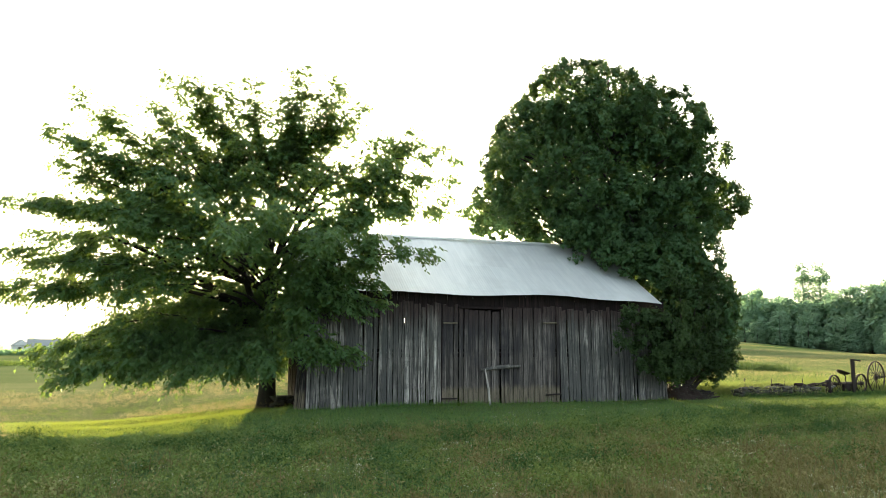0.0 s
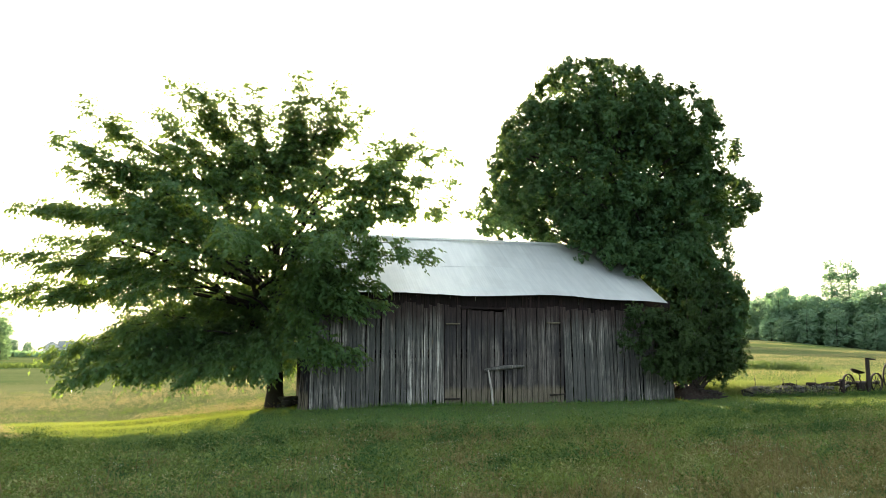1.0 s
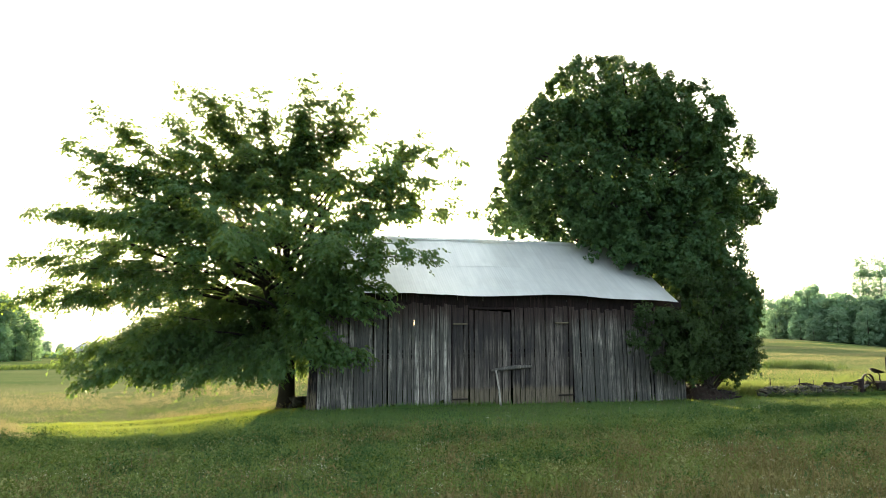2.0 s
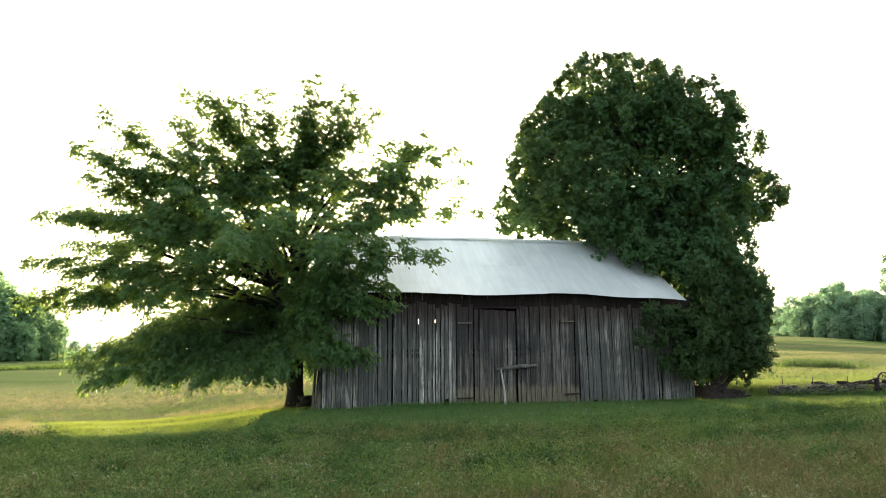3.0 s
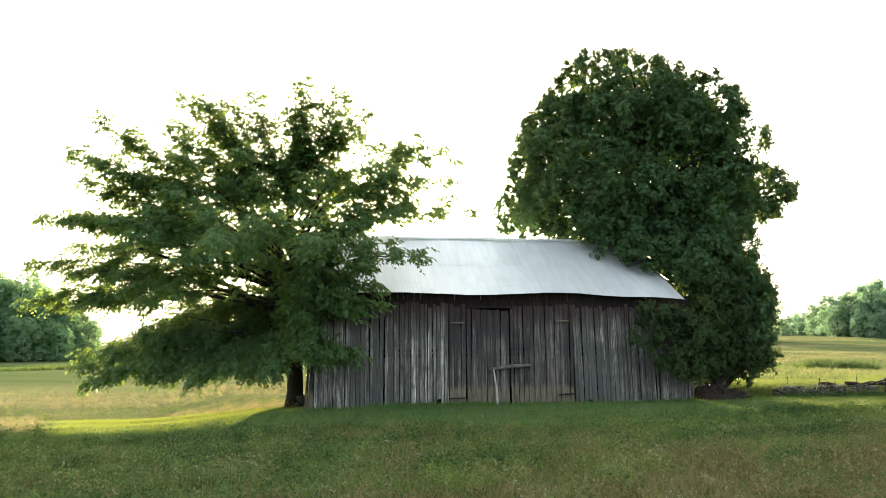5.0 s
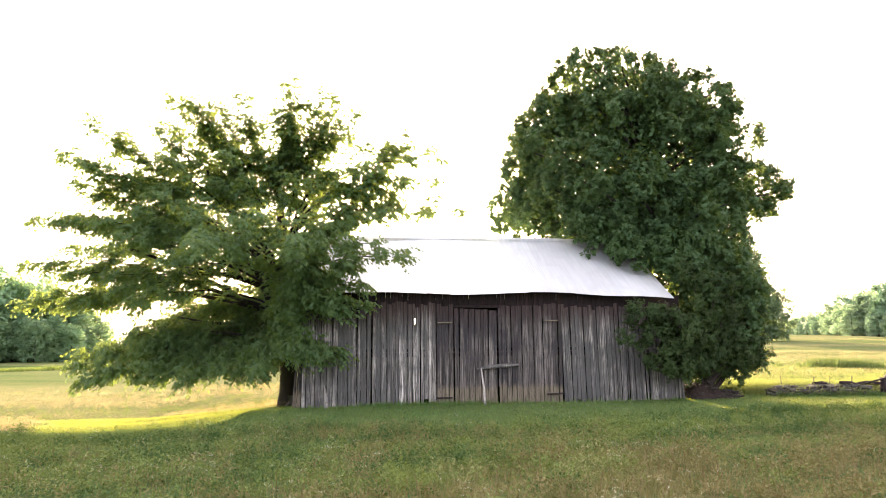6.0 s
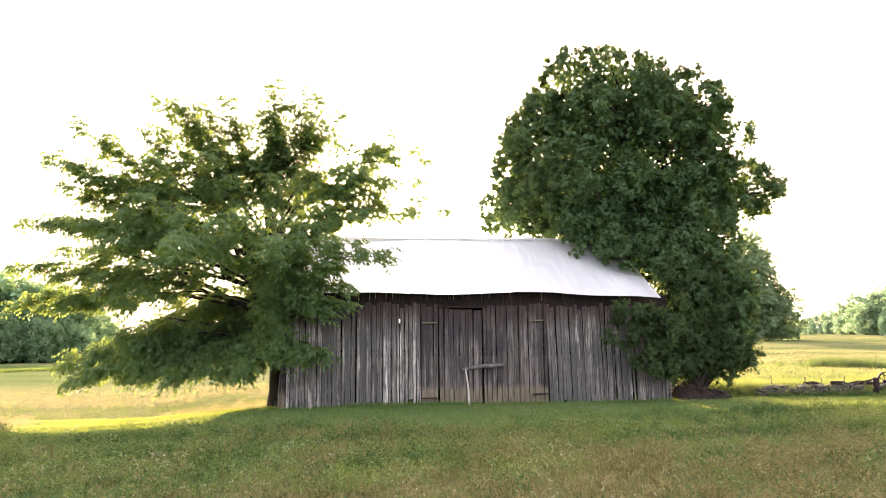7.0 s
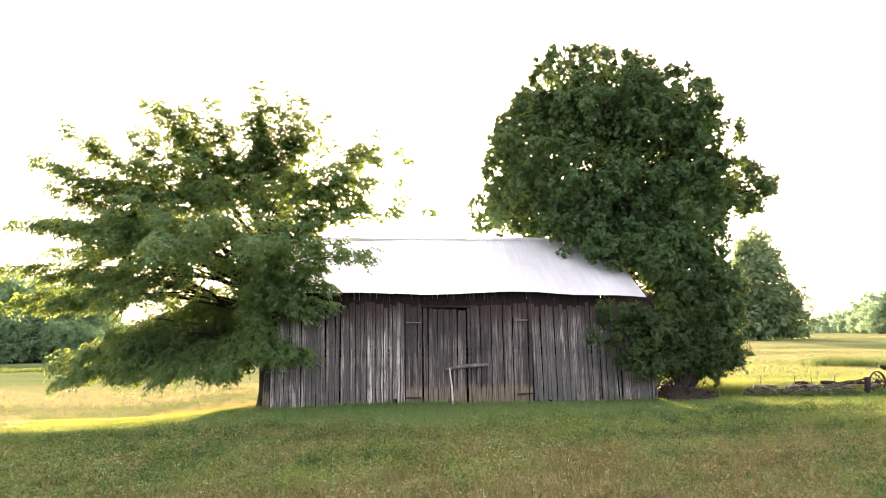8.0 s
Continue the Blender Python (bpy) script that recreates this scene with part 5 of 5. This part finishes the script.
def build_grass():
    rs = np.random.RandomState(77)
    def mown(xy):
        x, y = xy[:, 0], xy[:, 1] + 0.9 * (patchy(xy, 2.0, 3) - 0.5)
        near = np.where(x < 0, 12.4 + 0.45 * x, np.where(x > 10, 12.4 - 0.1 * (x - 10), 12.4))
        far = np.where(x < 1.5, np.interp(x, (-7.0, -4.0, -0.8, 0.7), (24.0, 23.5, 19.6, 19.0)), np.where(x > 11.3, 17.6, 24.0))
        west = smoothstep(-0.8, 0.7, x + 3.8 + 0.34 * (y - 15.5))
        return smoothstep(-2.6, 1.3, y - near) * smoothstep(0.6, -0.4, y - far) * west
    def hayfield(xy):
        return (xy[:, 0] + 3.6 + 0.34 * (xy[:, 1] - 15.5) + 0.5 * (patchy(xy, 0.8, 4) - 0.5) < 0) & (xy[:, 1] > 13.2)
    # meadow in front
    tuft = wedge(24000, 5.2, 19.0, -36, 50, rs, 0.8)
    tuft = tuft[(rs.uniform(0, 1, len(tuft)) > mown(tuft) * 0.97) & off_barn(tuft) & ~hayfield(tuft)]
    tall = (0.04 + 0.17 * patchy(tuft, 1.3, 1)) * rs.uniform(0.3, 1.5, len(tuft))
    k = np.repeat(np.arange(len(tuft)), 9)
    xy = tuft[k] + rs.normal(0, 0.045, (len(k), 2))
    h, w = tall[k] * rs.uniform(0.4, 1.0, len(k)), rs.uniform(0.005, 0.012, len(k))
    dry = (drier(tuft) + rs.normal(0, 0.12, len(tuft)) > 0.55)[k]
    blades("meadow_grass", xy[~dry], h[~dry], w[~dry], 1.0, GRASS_MEADOW, "rough green meadow grass with dry stems", rs)
    blades("dry_meadow_grass", xy[dry], h[dry], w[dry], 1.0, GRASS_DRY, "olive-brown drying grass in patches of the meadow", rs)
    # mounds of leafy weeds between the grass, each sort in patches of its own
    c = wedge(6200, 5.4, 17.5, -36, 50, rs, 0.75)
    c = c[(mown(c) < 0.6) & off_barn(c) & ~hayfield(c)]
    sort = patchy(c * (0.7, 1.0), 0.8, 31) + rs.normal(0, 0.10, len(c)) + 0.36 * smoothstep(3.0, -1.0, c[:, 0])
    brown = drier(c) + rs.normal(0, 0.10, len(c)) > 0.70
    for name, pick, material, label in (
            ("green_weeds", ~brown & (sort > 0.36) & (sort < 0.74), FORB_GREEN, "bushy green leafy weeds in the meadow"),
            ("dark_weeds", ~brown & (sort >= 0.74), FORB_DARK, "dark green broad-leaved weed clumps in the meadow"),
            ("pale_weeds", ~brown & (sort <= 0.36), FORB_PALE, "pale yellow-green weeds in the meadow"),
            ("rusty_weeds", brown & (sort > 0.3), FORB_RUST, "rusty brown seeding weeds in dry patches of the meadow")):
        q = c[pick]
        size = rs.uniform(0.06, 0.19, len(q)) * (0.75 + 0.5 * patchy(q, 0.6, 33))
        mounds(name, q, size, material, label, rs)
    # rusty seed heads in drifts
    xy = wedge(60000, 5.5, 18.0, -36, 50, rs, 0.8)
    xy = xy[(rs.uniform(0, 1, len(xy)) < 0.16 * smoothstep(0.5, 0.85, drier(xy))) & (mown(xy) < 0.3) & ~hayfield(xy)]
    blades("seeding_grass", xy, rs.uniform(0.2, 0.38, len(xy)), rs.uniform(0.005, 0.010, len(xy)), 0.5, SEED, "rusty brown grass seed heads in drifts", rs)
    # mown sward by the barn
    xy = np.column_stack([rs.uniform(-8, 24, 350000), rs.uniform(7.0, 20.0, 350000)])
    xy = np.vstack([xy, np.column_stack([rs.uniform(-8, 1.7, 36000), rs.uniform(20.0, 25.0, 36000)])])
    xy = xy[(rs.uniform(0, 1, len(xy)) < mown(xy)) & off_barn(xy)]
    blades("mown_grass", xy, rs.uniform(0.04, 0.10, len(xy)), rs.uniform(0.008, 0.016, len(xy)), 0.9, GRASS_MOWN, "short bright green mown grass round the barn", rs, simple=True)
    # a fringe of weeds along the foot of the barn wall
    x = rs.uniform(BX0, BX1, 5200)
    xy = np.column_stack([x, BY0 - 0.05 - np.abs(rs.normal(0, 0.10, 5200))])
    xy = xy[rs.uniform(0, 1, len(xy)) < 0.15 + 0.85 * smoothstep(0.5, 0.9, patchy(xy * (1.0, 0.2), 0.8, 71))]
    blades("wall_foot_grass", xy, rs.uniform(0.05, 0.20, len(xy)), rs.uniform(0.008, 0.018, len(xy)), 0.8, GRASS_MOWN, "green weeds along the foot of the barn wall", rs)
    # straw-coloured hay on the west side
    xy = wedge(110000, 17.0, 85.0, -40, 10, rs, 1.3)
    xy = xy[(rs.uniform(0, 1, len(xy)) > mown(xy) * 2) & off_barn(xy) & (xy[:, 1] > 16.0)]
    d = np.hypot(xy[:, 0], xy[:, 1])
    near = (d < 25 + 6 * (patchy(xy, 6.0, 15) - 0.5)) | (rs.uniform(0, 1, len(xy)) < 0.12)
    far_xy, far_d = xy[~near], d[~near]
    blades("pasture_grass", far_xy, rs.uniform(0.06, 0.15, len(far_xy)) * np.clip(30 / far_d, 0.4, 1.0) * (0.5 + 0.8 * patchy(far_xy, 5.0, 16)), 0.006 + far_d * 0.0005, 1.4, GRASS_PASTURE, "muted green grass of the far pasture", rs, simple=True)
    c = wedge(20000, 16.0, 46.0, -40, 10, rs, 1.5)
    k = np.repeat(np.arange(len(c)), 11)
    d = np.hypot(c[:, 0], c[:, 1])
    xy = c[k] + rs.normal(0, 1, (len(k), 2)) * (0.05 + 0.004 * d[k])[:, None]
    keep = (rs.uniform(0, 1, len(xy)) > mown(xy) * 2) & off_barn(xy) & (xy[:, 1] > 11.0) & (d[k] < 23 + 24 * (patchy(c * (0.5, 1.0), 6.0, 15) * rs.uniform(0.2, 1.2, len(c)))[k])
    xy, k = xy[keep], k[keep]
    tall = (rs.uniform(0.05, 0.19, len(c)) * (0.35 + 0.95 * patchy(c * (0.6, 1.0), 1.6, 5)))[k] * rs.uniform(0.6, 1.2, len(k))
    fresh = (patchy(c * (0.35, 1.0), 1.5, 23) + rs.normal(0, 0.16, len(c)) > 0.66)[k]
    blades("hay_grass", xy[~fresh], tall[~fresh], 0.005 + d[k][~fresh] * 0.00035, 1.2, GRASS_STRAW, "straw-coloured hay grass in tufts over the field", rs, simple=True)
    blades("green_hay_grass", xy[fresh], tall[fresh], 0.005 + d[k][fresh] * 0.00035, 1.2, GRASS_TALL, "fresh green tufts between the hay grass", rs, simple=True)
    # soft tufts and weeds in the hay, and the rank strip along the far edge of the pasture
    c = wedge(2300, 17.0, 34.0, -40, 8, rs, 1.2)
    c = c[(mown(c) < 0.2) & off_barn(c) & (c[:, 1] > 13.5)]
    green = patchy(c * (0.4, 1.0), 1.2, 25) + rs.normal(0, 0.15, len(c)) > 0.62
    mounds("hay_tufts", c[~green], rs.uniform(0.07, 0.19, (~green).sum()), FIELD_STRAW, "soft straw-coloured tufts standing in the hay", rs)
    mounds("hay_weeds", c[green], rs.uniform(0.06, 0.16, green.sum()), FORB_GREEN, "pale green weeds standing in the hay", rs)
    az, dist = np.radians(rs.uniform(-34, -2, 9000)), rs.normal(65.0, 0.8, 9000)
    xy = np.column_stack([dist * np.sin(az), dist * np.cos(az)])
    blades("field_edge_weeds", xy, rs.uniform(0.15, 0.55, 9000) * (0.5 + 0.6 * patchy(xy, 1.2, 27)), rs.uniform(0.08, 0.16, 9000), 0.9, FORB_GREEN, "bright green rank weeds along the far pasture edge", rs, simple=True)
    # greener hay on the east side
    xy = wedge(230000, 17.0, 110.0, 10, 56, rs, 1.3)
    xy = xy[(rs.uniform(0, 1, len(xy)) > mown(xy) * 4) & off_barn(xy) & (xy[:, 1] > 14.0)]
    d = np.hypot(xy[:, 0], xy[:, 1])
    h = rs.uniform(0.10, 0.27, len(xy)) * (0.6 + 0.6 * patchy(xy * (0.5, 1.0), 4.0, 6))
    h *= np.clip(22 / d, 0.22, 1.0)
    dry = patchy(xy * (0.12, 1.0), 3.5, 41) + rs.normal(0, 0.12, len(xy)) > 0.86 - 0.32 * smoothstep(30, 55, d)
    blades("field_grass", xy[~dry], h[~dry], 0.006 + d[~dry] * 0.00045, 1.2, GRASS_TALL, "tall yellow-green field grass", rs, simple=True)
    blades("dry_field_grass", xy[dry], h[dry], 0.006 + d[dry] * 0.00045, 1.2, FIELD_STRAW, "pale dry grass in streaks across the field", rs, simple=True)
    # rank growth round the stones and the old mower
    xy = np.column_stack([rs.uniform(13.3, 23.0, 22000), rs.normal(17.45, 0.28, 22000)])
    xy = xy[rs.uniform(0, 1, len(xy)) < 0.4 + 0.6 * patchy(xy, 0.7, 51)]
    blades("rank_grass", xy, rs.uniform(0.15, 0.48, len(xy)) + 0.12 * rs.uniform(0, 1, len(xy)) * smoothstep(16.5, 19.0, xy[:, 0]), rs.uniform(0.010, 0.022, len(xy)), 0.6, GRASS_TALL, "rank green grass and weeds round the stones", rs)

    c = np.column_stack([rs.uniform(13.8, 20.5, 260), rs.normal(16.15, 0.16, 260)])
    mounds("stone_weeds", c, rs.uniform(0.04, 0.11, 260), FORB_DARK, "green weeds growing along the stone heap", rs)
    c = np.column_stack([rs.uniform(14.2, 17.0, 60), rs.normal(16.7, 0.2, 60)])
    mounds("stone_moss", c, rs.uniform(0.19, 0.27, 60), FORB_PALE, "pale weeds grown through the stone heap", rs)
    # a swath of tall grass in the sun behind the stones
    c = np.column_stack([rs.uniform(13.3, 24.0, 2400), rs.uniform(17.3, 20.4, 2400)])
    k = np.repeat(np.arange(2400), 13)
    xy = c[k] + rs.normal(0, 0.07, (len(k), 2))
    tall = (0.14 + 0.34 * patchy(c, 1.1, 81))[k] * rs.uniform(0.5, 1.1, len(k))
    blades("swath_grass", xy, tall, rs.uniform(0.008, 0.018, len(k)), 0.8, GRASS_TALL, "tall yellow-green grass behind the stone heap", rs, simple=True)
    # a rank weed patch out in the field
    c = np.column_stack([rs.normal(26.2, 0.9, 150), rs.normal(30.0, 0.7, 150)])
    k = np.repeat(np.arange(150), 22)
    xy = c[k] + rs.normal(0, 0.12, (len(k), 2))
    blades("field_weeds", xy, rs.uniform(0.2, 0.62, len(k)), rs.uniform(0.02, 0.04, len(k)), 0.8, LEAF_WEED, "dark green weed patch standing in the field", rs, simple=True)
    # clumps of dark weeds at the edge of the mown grass
    c = np.column_stack([rs.uniform(6.2, 15.0, 420), rs.normal(0, 0.33, 420)])
    c[:, 1] += 12.7
    c = c[rs.uniform(0, 1, len(c)) < 0.15 + 0.85 * smoothstep(9.0, 10.5, c[:, 0]) * smoothstep(0.2, 0.6, patchy(c, 0.7, 91))]
    mounds("edge_weeds", c, rs.uniform(0.08, 0.17, len(c)), FORB_DARK, "dark green weed clumps at the edge of the mown grass", rs)


def build_flowers():
    """White flower heads on thin stalks, in loose groups."""
    rs = np.random.RandomState(55)
    heads, stalks = Heap(), Heap()
    groups = list(wedge(14, 6.0, 13.5, -32, 46, rs)) + [np.array(q) for q in (
        (1.24, 6.93), (1.56, 7.42), (0.46, 7.36), (0.48, 8.94), (-1.09, 7.33), (-1.19, 10.46), (6.12, 7.02), (6.75, 7.63), (6.96, 12.1),
        (10.03, 11.69), (8.45, 12.73), (3.46, 8.12), (2.83, 8.45), (15.6, 16.2), (15.9, 16.15), (10.9, 12.6), (1.3, 7.0), (6.4, 7.3))]
    for c in groups:
        for k in range(rs.randint(8, 22)):
            x, y = c + rs.normal(0, 0.20, 2) * (1.5, 1.0)
            z = float(ground_z(x, y))
            h = rs.uniform(0.14, 0.34)
            stalks.add(*tube([(x, y, z - 0.02), (x + 0.01, y, z + h)], [0.003, 0.002], 3, False))
            for q in range(rs.randint(3, 8)):
                o = np.array([x, y, z + h]) + rs.normal(0, 1, 3) * (0.022, 0.022, 0.007)
                a = np.linspace(0, 2 * np.pi, 5, endpoint=False)
                w = rs.uniform(0.002, 0.0055)
                ring = o + np.column_stack([np.cos(a) * w, np.sin(a) * w, np.zeros(5)])
                heads.add(np.vstack([ring, o + (0, 0, 0.004)]), [[i, (i + 1) % 5, 5] for i in range(5)])
    tagged(new("white_flowers", heads.mesh("white_flowers", PETAL)), "small cream-white flower heads in loose groups over the meadow", "flowers", kind="stuff")
    tagged(new("flower_stalks", stalks.mesh("flower_stalks", GRASS_MEADOW)), "thin green stalks of the white flowers", "flowers", kind="stuff")


build_grass()
build_hedge()
build_flowers()
